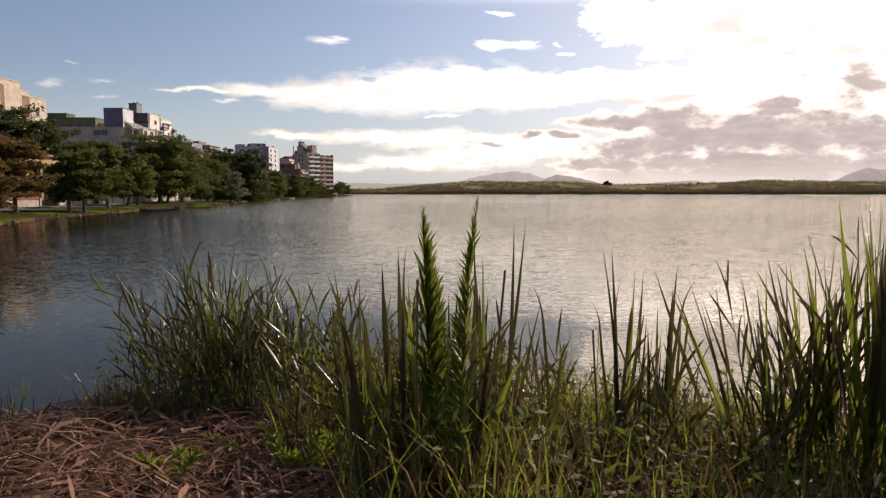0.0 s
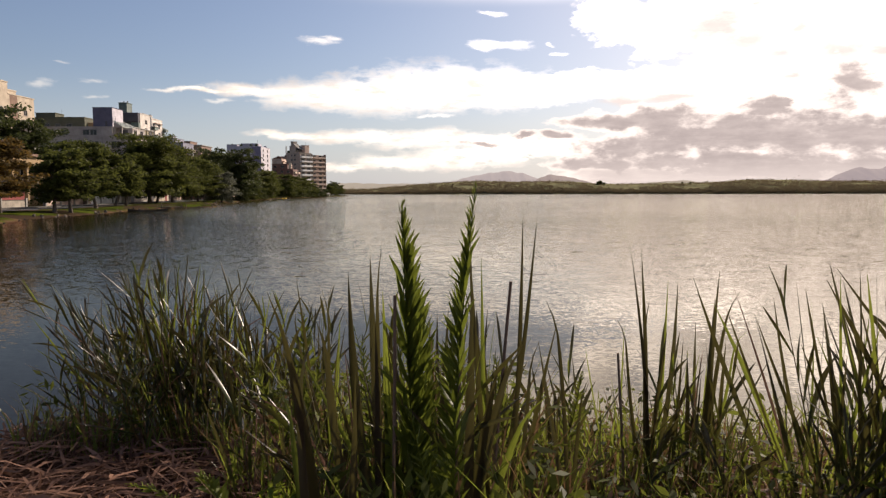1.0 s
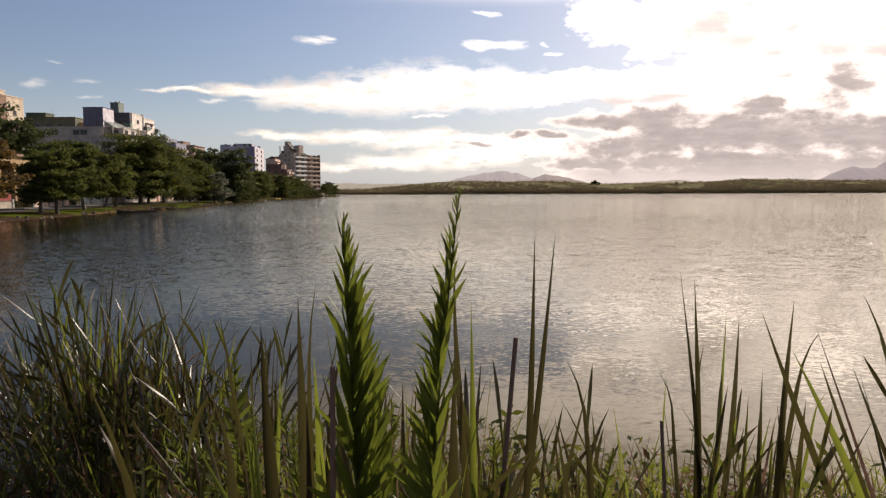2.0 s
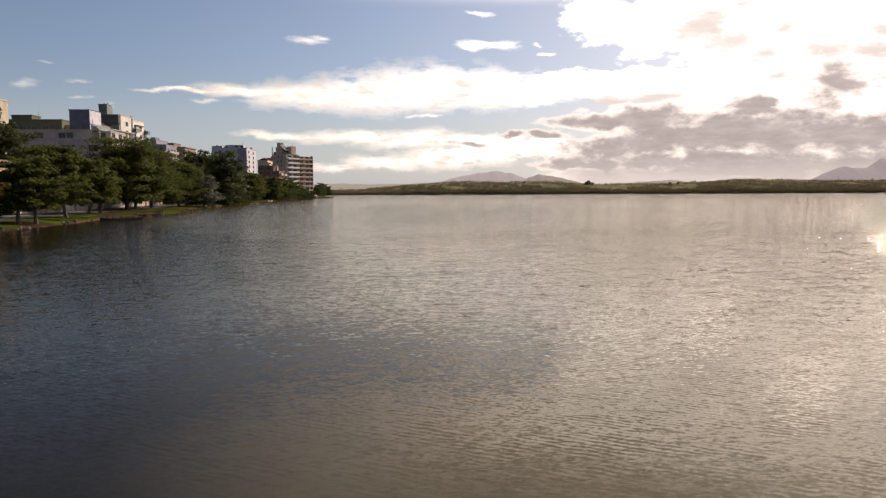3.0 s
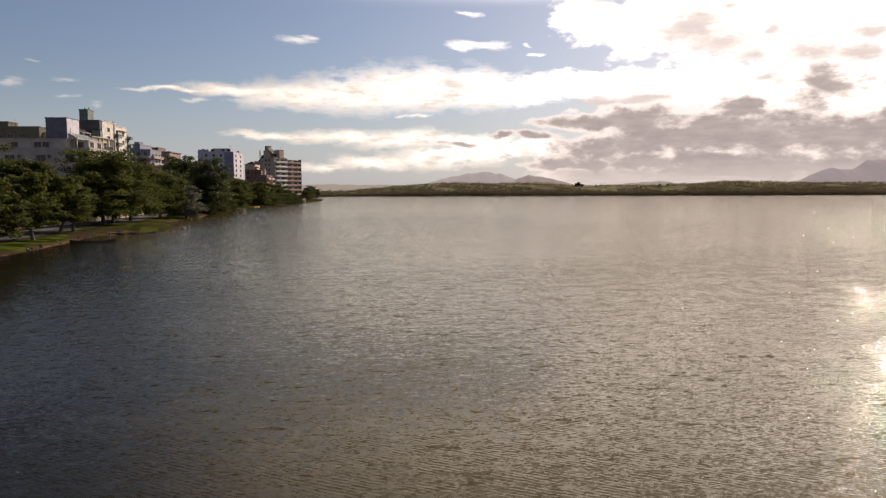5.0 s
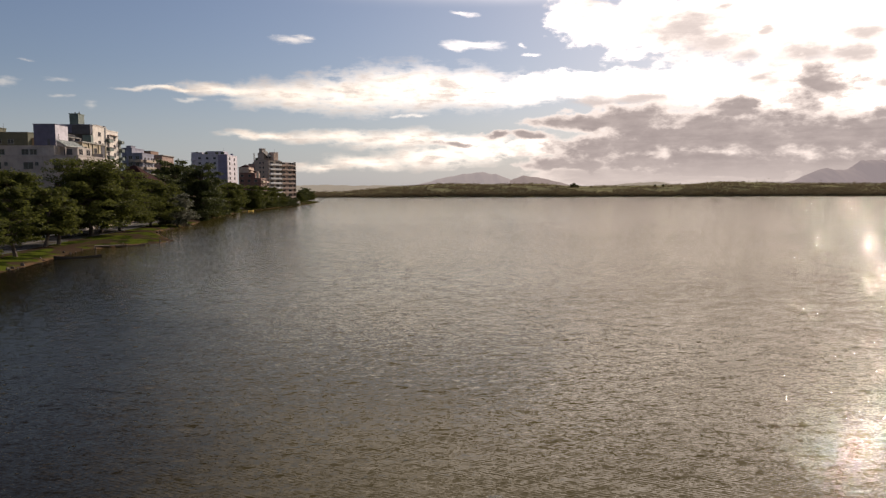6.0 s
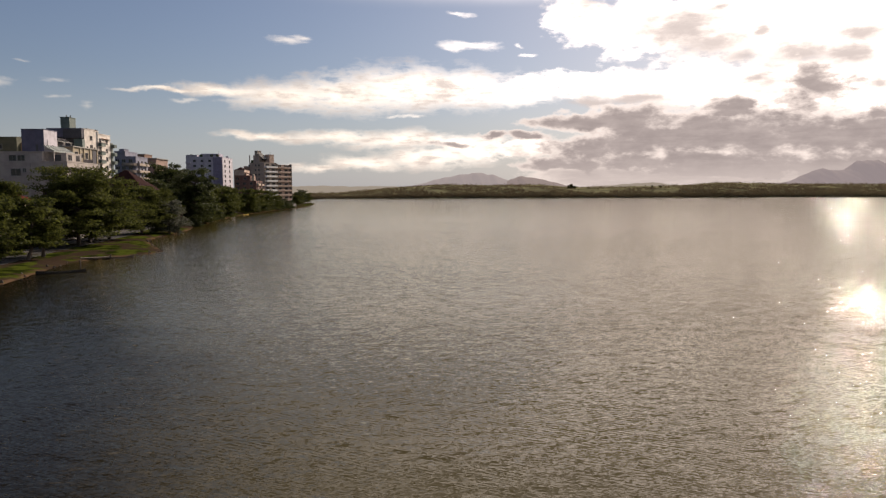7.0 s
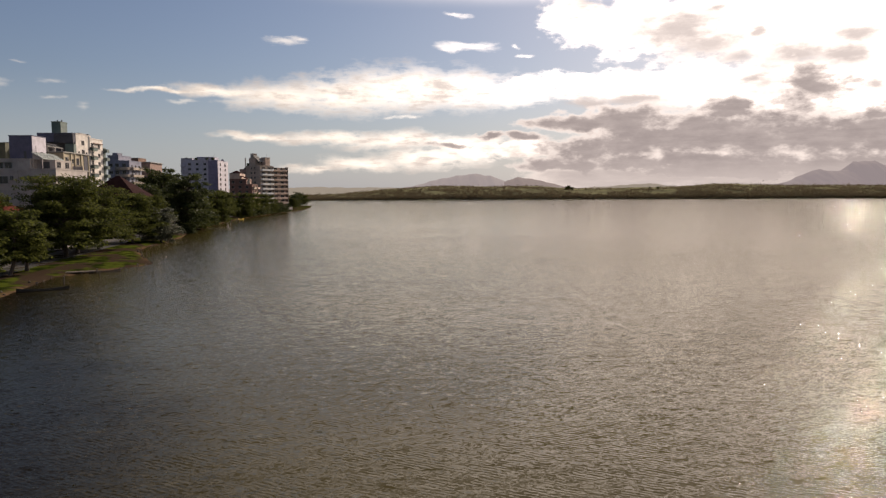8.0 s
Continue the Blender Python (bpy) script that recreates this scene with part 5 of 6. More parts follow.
def blade_mesh(name, seed, material, width=0.03, bend=0.35, segments=7, twist=0.4, droop=0.0, aim=None):
    """One long leaf, a metre high: keeled, tapering to a point, bending over."""
    rng = np.random.default_rng(seed)
    verts, faces = [], []
    a = rng.uniform(0, math.tau) if aim is None else aim
    turn0 = rng.normal() * 0.5
    for i in range(segments + 1):
        s = i / segments
        lean = bend * s ** 2.2
        z = s - droop * s ** 5
        c = np.array((math.cos(a) * lean, math.sin(a) * lean, z))
        w = width * (0.48 + 0.52 * math.sin(math.pi * min(1, s * 0.8 + 0.03))) * (1 - s ** 6) * 0.5 + 0.0006
        t = a + math.pi / 2 + turn0 + twist * s
        side = np.array((math.cos(t), math.sin(t), 0.0))
        fold = np.array((math.cos(t + math.pi / 2), math.sin(t + math.pi / 2), 0.0)) * w * 0.35
        verts += [c - side * w, c + fold, c + side * w]
    for i in range(segments):
        b = 3 * i
        faces += [(b, b + 1, b + 4, b + 3), (b + 1, b + 2, b + 5, b + 4)]
    return soup(name, verts, faces, material, True)


LEAVES = [blade_mesh("leaf", 160 + i, M["reed"], 0.046 + 0.008 * (i % 3), (0.03, 0.08, 0.2)[i % 3], 7, (0.4, -0.8, 1.2)[i % 3], 0.0, 0.0) for i in range(9)]
def reed_set(seed, material, count):
    return [blade_mesh("reed_leaf", seed + i, material, 0.019 + 0.004 * (i % 4), (0.02, 0.035, 0.06, 0.10, 0.2)[i % 5], 10, (0.5, 1.2, -0.8, 1.8, -2.2)[i % 5], 0.0 if i % 5 < 4 else 0.1) for i in range(count)]


REEDS = reed_set(100, M["reed"], 14) + reed_set(120, M["reed_bright"], 6)
SPENT = [blade_mesh("dead_leaf", 140 + i, M["dead"], 0.016, (0.05, 0.5)[i % 2], 8, 1.2, (0.0, 0.2)[i % 2]) for i in range(4)]


def reed_stalk(parent, rng, m, height):
    """A thin cane with leaves set alternately up its sides."""
    cane = tube(bmesh.new(), [(0, 0, 0), (0.01, 0, height * 0.5), (0.02, 0.01, height * 0.86)], [0.007, 0.005, 0.002], 5)
    stalk = part("stalk", cane, M["straw"], parent, "thin brown cane", m)
    turn = rng.uniform(0, 360)
    for i in range(7):
        s = 0.30 + 0.55 * i / 6
        way = turn + 180 * (i % 2) + rng.normal() * 35
        long = rng.uniform(0.38, 0.66) * (1.1 - 0.35 * s)
        part("leaf", LEAVES[rng.integers(len(LEAVES))], None, stalk, m=pose(0.02 * s, 0, height * s, 0, 0, way) @ pose(0, 0, 0, 0, rng.uniform(14, 48) * (1.15 - 0.5 * s), 0) @ Matrix.Diagonal((long * 1.1, long * 1.1, long, 1)))
    part("leaf", REEDS[rng.integers(len(REEDS))], None, stalk, m=pose(0.02, 0.01, height * 0.8, 0, 0, turn) @ Matrix.Diagonal((0.6, 0.6, height * 0.22, 1)))


def reed_clump(seed, x, y, radius, top, count, label, lean=(0.0, 0.0), stalks=0, low=0.5, spent=0.09):
    """A tuft of reed leaves rising from one spot."""
    rng = np.random.default_rng(seed)
    z = max(bank(x, y), -0.3)
    wide = 0.35 if y > 9.3 else 0.5
    t = thing("reed_clump", pose(x, y, z), label, "reeds", "reeds on the bank")
    for i in range(count * 2 if y > 9.6 else int(count * 1.4)):
        a, r = rng.uniform(0, math.tau), radius * math.sqrt(rng.uniform())
        length = (top - z) * (low + (1 - low) * rng.uniform() ** 0.8)
        dead = rng.uniform() < spent
        me = SPENT[rng.integers(len(SPENT))] if dead else REEDS[rng.integers(len(REEDS))]
        tilt = rng.normal(size=2) * (15 if label == R2 else 8.5) + np.array(lean) + np.array((-math.sin(a), math.cos(a))) * 7 * r / max(radius, 0.01)
        m = pose(math.cos(a) * r, math.sin(a) * r, -0.05, tilt[0], tilt[1], rng.uniform(0, 360)) @ Matrix.Diagonal((length * wide + 0.4, length * wide + 0.4, length, 1))
        part("dead_leaf" if dead else "leaf", me, None, t, m=m)
    for i in range(stalks):
        a, r = rng.uniform(0, math.tau), radius * math.sqrt(rng.uniform())
        tilt = rng.normal(size=2) * 8 + np.array(lean) + np.array((-math.sin(a), math.cos(a))) * 10
        reed_stalk(t, rng, pose(math.cos(a) * r, math.sin(a) * r, -0.05, tilt[0], tilt[1], 0), (top - z) * rng.uniform(0.62, 1.02))
    return t


R1 = "tall green reed clump with long pointed leaves on the bank"
R2 = "leaning reed clump with drooping leaf tips at the water"
R3 = "small arching tuft of reed leaves beside dead litter"
# place, spread, height of the tips, leaves, lean, canes
EDGE_REEDS = [
    (-2.6, 10.7, 0.16, 2.05, 15, R2, (0, -19), 7, 0.5, 0.2), (-2.35, 10.7, 0.22, 2.16, 19, R2, (0, -15), 7, 0.5, 0.2), (-2.05, 10.6, 0.22, 2.18, 18, R2, (0, -11), 7, 0.5, 0.2),
    (-1.9, 10.5, 0.22, 2.06, 16, R1, (0, -6), 6), (-1.6, 10.3, 0.2, 1.98, 14, R1, (0, 3), 6), (-1.25, 10.3, 0.22, 1.92, 13, R1, (0, 6), 6),
]
INNER_REEDS = [
    (-0.88, 10.1, 0.22, 1.84, 12, R1, (0, 3), 6), (-0.45, 10.0, 0.22, 1.78, 11, R1, (0, 4), 6), (-2.0, 10.0, 0.3, 1.45, 14, R2, (0, -6), 6, 0.5, 0.35),
    (-1.4, 9.7, 0.3, 1.35, 14, R1, (0, 0), 6), (-0.6, 9.4, 0.25, 1.52, 12, R1, (0, 0), 6), (-2.75, 10.2, 0.14, 1.30, 10, R2, (0, -12), 2, 0.5, 0.2),
]
TUFTS = [
    (-4.05, 9.35, 0.12, 0.85, 12, R3, (0, 8), 0), (-3.75, 9.45, 0.1, 0.7, 8, R3, (0, 20), 0), (-2.9, 9.5, 0.12, 0.75, 9, R3, (0, 10), 0),
]
FERN_REEDS = [
    (0.16, 7.5, 0.14, 2.06, 14, R1, (0, -5), 2, 0.5), (0.28, 7.6, 0.16, 1.95, 13, R1, (0, -3), 2, 0.5), (0.52, 7.2, 0.10, 2.2, 11, R1, (0, -1), 1, 0.5),
    (0.70, 7.0, 0.12, 2.1, 12, R1, (0, 1), 1), (0.85, 6.9, 0.12, 2.1, 12, R1, (0, -3), 1), (0.96, 7.2, 0.14, 2.1, 13, R1, (0, 4), 1), (1.15, 7.6, 0.14, 1.8, 12, R1, (0, -9), 1),
    (-0.35, 7.9, 0.2, 1.55, 12, R1, (0, 4), 1), (0.0, 8.6, 0.25, 1.7, 14, R1, (0, 2), 1), (0.55, 8.4, 0.25, 1.7, 14, R1, (0, -2), 1), (1.2, 8.4, 0.25, 1.55, 12, R1, (0, 3), 1),
]
MIDDLE_REEDS = [
    (1.65, 7.9, 0.2, 1.35, 8, R1, (0, -12), 1), (1.85, 8.5, 0.16, 1.5, 5, R1, (0, -4), 1), (2.05, 8.6, 0.22, 1.4, 5, R1, (0, 0), 1),
    (2.30, 8.2, 0.14, 1.75, 7, R1, (0, -3), 1, 0.6), (2.55, 8.1, 0.16, 1.7, 7, R1, (0, 2), 1, 0.6), (2.85, 8.2, 0.16, 1.75, 7, R1, (0, 3), 1, 0.6),
]
OPEN_REEDS = [
    (3.1, 8.1, 0.2, 1.45, 5, R1, (0, -8), 0), (1.95, 7.5, 0.2, 1.35, 8, R1, (0, 6), 1), (2.55, 7.4, 0.25, 1.4, 8, R1, (0, -8), 1), (3.05, 7.3, 0.25, 1.4, 8, R1, (0, 5), 1),
]
TALL_STAND = [
    (3.42, 7.7, 0.16, 2.26, 11, R1, (0, -16), 1, 0.7), (3.58, 7.6, 0.16, 2.30, 12, R1, (0, -14), 1, 0.7), (3.78, 7.6, 0.18, 2.34, 13, R1, (0, -12), 1, 0.7),
    (4.02, 7.8, 0.2, 2.3, 14, R1, (0, -10), 1, 0.7), (4.02, 7.5, 0.16, 2.52, 14, R1, (0, -9), 1, 0.7), (4.16, 7.4, 0.16, 2.68, 15, R1, (0, -8), 1, 0.7),
    (4.26, 7.3, 0.16, 2.84, 14, R1, (0, -7), 1, 0.7), (4.45, 7.4, 0.2, 2.84, 14, R1, (0, -2), 1, 0.7), (4.75, 7.5, 0.25, 2.80, 14, R1, (0, 0), 1, 0.7),
]
for i, c in enumerate(EDGE_REEDS + INNER_REEDS + FERN_REEDS + MIDDLE_REEDS + OPEN_REEDS + TALL_STAND + TUFTS):
    reed_clump(300 + i, *c)


def sword_blade(name, seed, root, tip, width, bow, nod, material):
    """A long sword-shaped leaf from root to tip: even in width, keeled, drawn out to a fine point that may nod."""
    rng = np.random.default_rng(seed)
    root, tip = Vector(root), Vector(tip)
    way = tip - root
    facing = rng.uniform(-0.6, 0.6)
    flat = Vector((math.cos(facing), math.sin(facing), 0.0))
    turn = rng.uniform(-0.9, 0.9)
    verts, faces = [], []
    for i in range(15):
        t = i / 14
        c = root + way * t + Vector((bow[0], bow[1], 0)) * math.sin(math.pi * t) + Vector((nod, 0, -abs(nod) * 0.8)) * max(0.0, t - 0.82) ** 2 * 30
        w = 0.66 * width * (0.72 + 0.28 * math.sin(math.pi * min(1.0, t * 1.15))) * min(1.0, (1.0 - t) / 0.24) ** 0.85 + 0.0005
        a = Matrix.Rotation(turn * (t - 0.4), 3, "Z") @ flat
        keel = way.cross(a).normalized() * w * 0.45
        verts += [c - a * w, c + keel, c + a * w]
    for i in range(14):
        b = 3 * i
        faces += [(b, b + 1, b + 4, b + 3), (b + 1, b + 2, b + 5, b + 4)]
    return soup(name, verts, faces, material, True)


def sword_clump(seed, x, y, tips, label):
    """A few long reed leaves whose tips stand clear of the rest."""
    z = bank(x, y)
    t = thing("reed_clump", pose(x, y, z), label, "reeds", "reeds on the bank")
    rng = np.random.default_rng(seed)
    for i, (tx, ty, tz, width, bow, nod) in enumerate(tips):
        root = (rng.normal() * 0.05, rng.normal() * 0.05, -0.05)
        me = sword_blade("leaf", seed * 20 + i, root, (tx - x, ty - y, tz - z), width, (bow, rng.normal() * 0.03), nod, M["reed_bright" if i % 4 == 3 else "reed"])
        part("leaf", me, None, t)


S1 = "few tall sword-like reed leaves standing clear of the bank"
S2 = "thick dark fan of broad reed leaves beside the fern"
sword_clump(41, 1.20, 7.1, [(1.43, 7.15, 2.56, 0.024, 0.03, 0.0), (1.32, 6.95, 2.56, 0.024, 0.03, 0.0), (1.02, 7.1, 2.50, 0.022, -0.02, 0.02), (1.10, 7.1, 2.30, 0.022, 0.0, 0.0),
                            (1.00, 7.2, 2.15, 0.02, 0.05, 0.0), (1.55, 7.1, 1.95, 0.022, -0.04, 0.0), (1.42, 7.3, 1.80, 0.02, 0.05, 0.05)], S1)
sword_clump(42, 1.64, 7.3, [(1.55, 7.25, 2.07, 0.024, 0.03, -0.05), (1.48, 7.4, 1.75, 0.02, 0.0, 0.0), (1.75, 7.3, 1.6, 0.02, 0.0, 0.05)], S1)
sword_clump(43, 2.42, 8.1, [(2.17, 7.83, 2.33, 0.027, 0.04, 0.0), (2.27, 7.9, 2.28, 0.027, 0.03, 0.0), (2.34, 8.0, 1.95, 0.025, -0.02, 0.03), (2.56, 8.18, 2.05, 0.024, 0.0, 0.0),
                            (2.64, 8.2, 2.02, 0.024, 0.04, 0.0), (2.16, 7.9, 1.85, 0.024, -0.03, -0.06), (2.5, 8.0, 1.7, 0.026, 0.0, 0.0)], S1)
sword_clump(44, 2.85, 8.2, [(2.98, 8.27, 2.10, 0.026, -0.03, 0.0), (3.10, 8.3, 1.98, 0.024, -0.04, 0.06), (2.92, 8.2, 1.90, 0.026, 0.0, 0.0), (3.05, 8.1, 1.75, 0.024, 0.05, 0.1), (2.78, 8.2, 1.72, 0.022, 0.0, 0.0)], S1)
sword_clump(45, 0.54, 6.85, [(0.51, 6.93, 2.42, 0.040, 0.0, 0.03), (0.36, 6.85, 2.26, 0.042, -0.05, 0.0), (0.47, 6.95, 2.34, 0.038, -0.01, 0.0), (0.55, 6.80, 2.16, 0.036, 0.02, 0.0),
                             (0.22, 6.90, 2.02, 0.040, -0.06, -0.05), (0.60, 6.90, 2.24, 0.030, 0.02, 0.05)], S2)
sword_clump(46, 0.34, 6.3, [(0.10, 6.24, 2.26, 0.040, 0.05, -0.03), (0.20, 6.35, 2.05, 0.036, -0.06, 0.06), (0.46, 6.3, 1.85, 0.030, 0.03, 0.0), (0.12, 6.4, 1.8, 0.028, -0.04, -0.05)], S2)
sword_clump(47, 1.02, 6.6, [(1.02, 6.6, 2.22, 0.036, 0.0, 0.0), (0.90, 6.6, 2.1, 0.036, -0.04, 0.0), (1.26, 6.7, 1.92, 0.040, -0.06, 0.04), (1.34, 6.5, 1.72, 0.040, -0.05, 0.06), (1.16, 6.55, 1.86, 0.038, -0.05, 0.0)], S2)
sword_clump(48, -0.05, 8.3, [(-0.20, 8.2, 2.05, 0.022, 0.02, 0.0), (0.02, 8.3, 1.95, 0.022, 0.0, 0.0), (-0.32, 8.5, 1.8, 0.022, 0.03, 0.05), (0.12, 8.2, 1.75, 0.02, 0.0, 0.0)], S1)


def broken_stem(x, y, tip, label):
    """A thick dead stem, snapped off at the top."""
    z = bank(x, y)
    bm = tube(bmesh.new(), [(0, 0, -0.05), ((tip[0] - x) * 0.5, 0, (tip[2] - z) * 0.52), (tip[0] - x, tip[1] - y, tip[2] - z)], [0.011, 0.010, 0.009], 7)
    ob = new("dead_stem", mesh_of("dead_stem", bm, M["umber"]))
    ob.matrix_basis = pose(x, y, z)
    tagged(ob, label, "stem", "dead stems")


for x, y, tip in ((1.12, 7.0, (1.26, 7.0, 2.18)), (0.60, 6.75, (0.62, 6.75, 2.14)), (0.92, 6.9, (0.98, 6.9, 1.95)), (2.2, 7.9, (2.12, 7.9, 1.55))):
    broken_stem(x, y, tip, "snapped reddish-brown dead reed stem on the bank")


def undergrowth():
    """Close grass and weeds between the reeds."""
    rng = np.random.default_rng(8)
    k = 24000
    x, y = rng.uniform(-9.0, 14.0, k), rng.uniform(3.0, 10.5, k)
    edge = 0.5 * wobble(x, y, 0.9)
    front = (x > -3.4) & (x < 5.4 + edge) & (y > 5.6 + edge) & ~((x < -0.9) & (y < 9.4)) & ~((x < 0.05) & (y < 8.2)) & ~((x > 3.0) & (x < 3.3) & (y > 7.0))
    beyond = ((x > 5.2) | (x < -4.5)) & (y > 4.5 + 2 * edge) & (rng.uniform(size=k) < 0.45)
    keep = (front | beyond) & (land_height(x, y) > -0.12)
    x, y = x[keep], y[keep]
    z = land_height(x, y)
    n = len(x)
    tall = rng.uniform(0.35, 1.1, n) * np.where(x > 3.3, 0.75, np.where(x > 1.5, 0.80, np.where(x > -0.3, 1.2, 0.8))) * np.where(y > 9.6, 0.85, 1.0)
    a = rng.uniform(0, math.tau, n)
    bend = rng.uniform(0.15, 0.6, n) * tall
    w = rng.uniform(0.004, 0.014, n)
    t = a + math.pi / 2 + rng.normal(size=n) * 0.4
    rows = []
    for s in (0.0, 0.35, 0.7, 1.0):
        c = np.stack([x + np.cos(a) * bend * s ** 2, y + np.sin(a) * bend * s ** 2, z - 0.03 + tall * (s - 0.1 * s ** 4)], 1)
        side = np.stack([np.cos(t), np.sin(t), np.zeros(n)], 1) * (w * (1 - 0.92 * s ** 2))[:, None]
        rows += [c - side, c + side]
    verts = np.stack(rows, 1).reshape(-1, 3)
    b = np.arange(n)[:, None] * 8
    faces = np.concatenate([np.concatenate([b + q for q in (0, 1, 3, 2)], 1), np.concatenate([b + q for q in (2, 3, 5, 4)], 1), np.concatenate([b + q for q in (4, 5, 7, 6)], 1)])
    cut = len(x) * 6 // 10
    green = (faces[:, 0] // 8) < cut
    tagged(new("grass", soup("grass", verts, faces[green], M["grass"], True)), "dense green bank grass between the reeds", "grass", kind="stuff")
    tagged(new("dry_grass", soup("dry_grass", verts, faces[~green], M["straw"], True)), "dry brown grass stems among the green reeds", "grass", kind="stuff")
    # broad weed leaves low down
    k = 9000
    x, y = rng.uniform(-3.2, 3.4, k) + np.maximum(0, rng.normal(size=k)) * 0.8, rng.uniform(6.0, 10.2, k)
    keep = ~((x < -0.7) & (y < 9.5)) & ~((x < 0.05) & (y < 8.2))
    x, y = x[keep], y[keep]
    pts = np.stack([x, y, land_height(x, y) + rng.uniform(0.05, 1.0, len(x)) ** 1.4 * np.where(x < 1.6, 1.0, 0.65)], 1)
    brown = rng.uniform(size=len(pts)) < 0.25
    verts, faces = leaf_soup(rng, pts[~brown], 0.038, 0.8, 3.0)
    tagged(new("weeds", soup("weeds", verts, faces, M["weed"])), "low leafy green weeds on the bank", "weeds", kind="stuff")
    verts, faces = leaf_soup(rng, pts[brown] * (1, 1, 0.8), 0.045, 0.7, 2.6)
    tagged(new("dry_leaves", soup("dry_leaves", verts, faces, M["straw"])), "withered brown leaves caught among the bank weeds", "leaves", kind="stuff")


undergrowth()


def litter():
    """Dead reed leaves lying on the bank."""
    rng = np.random.default_rng(9)
    n = 56000
    x, y = rng.uniform(-11.0, 10.0, n), rng.uniform(-3.0, 10.6, n)
    thin = np.hypot((x + 1.5) / 6.0, (y - 8.0) / 4.0) + 0.35 * wobble(x, y, 1.1)
    keep = ((rng.uniform(size=n) < np.clip(1.9 - thin, 0.10, 1.0)) | ((x > -5) & (x < 2) & (y > 6.2))) & (land_height(x, y) > -0.05)
    x, y = x[keep], y[keep]
    n = len(x)
    z = land_height(x, y) + rng.uniform(0.0, 0.22, n)
    a = rng.uniform(0, math.tau, n)
    long, w = rng.uniform(0.10, 0.6, n), rng.uniform(0.003, 0.016, n)
    way = np.stack([np.cos(a), np.sin(a), rng.normal(size=n) * 0.3], 1)
    side = np.stack([-np.sin(a), np.cos(a), rng.normal(size=n) * 0.5], 1) * w[:, None]
    c = np.stack([x, y, z], 1)
    lift = np.array((0, 0, 1.0)) * (long * rng.uniform(-0.02, 0.12, n))[:, None]
    p = [c - way * long[:, None] / 2, c + lift, c + way * long[:, None] / 2]
    verts = np.stack([p[0] - side * 0.6, p[0] + side * 0.6, p[1] - side, p[1] + side, p[2] - side * 0.2, p[2] + side * 0.2], 1).reshape(-1, 3)
    b = np.arange(n)[:, None] * 6
    faces = np.concatenate([np.concatenate([b + q for q in (0, 1, 3, 2)], 1), np.concatenate([b + q for q in (2, 3, 5, 4)], 1)])
    tagged(new("dead_reeds", soup("dead_reeds", verts, faces, M["dead"])), "reddish-brown dead reed litter on the bank", "litter", kind="stuff")


litter()


# leather ferns: stiff fronds with leaflets on both sides
def leaflet_mesh(seed, wide, material):
    rng = np.random.default_rng(seed)
    verts, faces = [], []
    for i in range(6):
        s = i / 5
        w = wide * (0.35 + 0.65 * math.sin(math.pi * min(1.0, 0.15 + s * 0.8))) * (1 - s ** 5) / 2 + 0.0008
        z = 0.10 * s - 0.16 * s * s + rng.normal() * 0.006
        verts += [(s, -w, z + w * 0.25), (s, 0, z), (s, w, z + w * 0.25)]
    for i in range(5):
        b = 3 * i
        faces += [(b, b + 3, b + 4, b + 1), (b + 1, b + 4, b + 5, b + 2)]
    return soup("leaflet", verts, faces, material, True)


SLIM = [leaflet_mesh(260 + i, 0.095 + 0.015 * i, M["fern"]) for i in range(4)]
LEAFLETS = [leaflet_mesh(200 + i, 0.13 + 0.02 * i, M["fern"]) for i in range(4)]
YOUNG = [leaflet_mesh(220 + i, 0.20 + 0.02 * i, M["young_fern"]) for i in range(4)]
# darker leaflets put shade into the colour of the low ferns
SHADED = [leaflet_mesh(240 + i, 0.17 + 0.02 * i, M["weed"]) for i in range(4)]


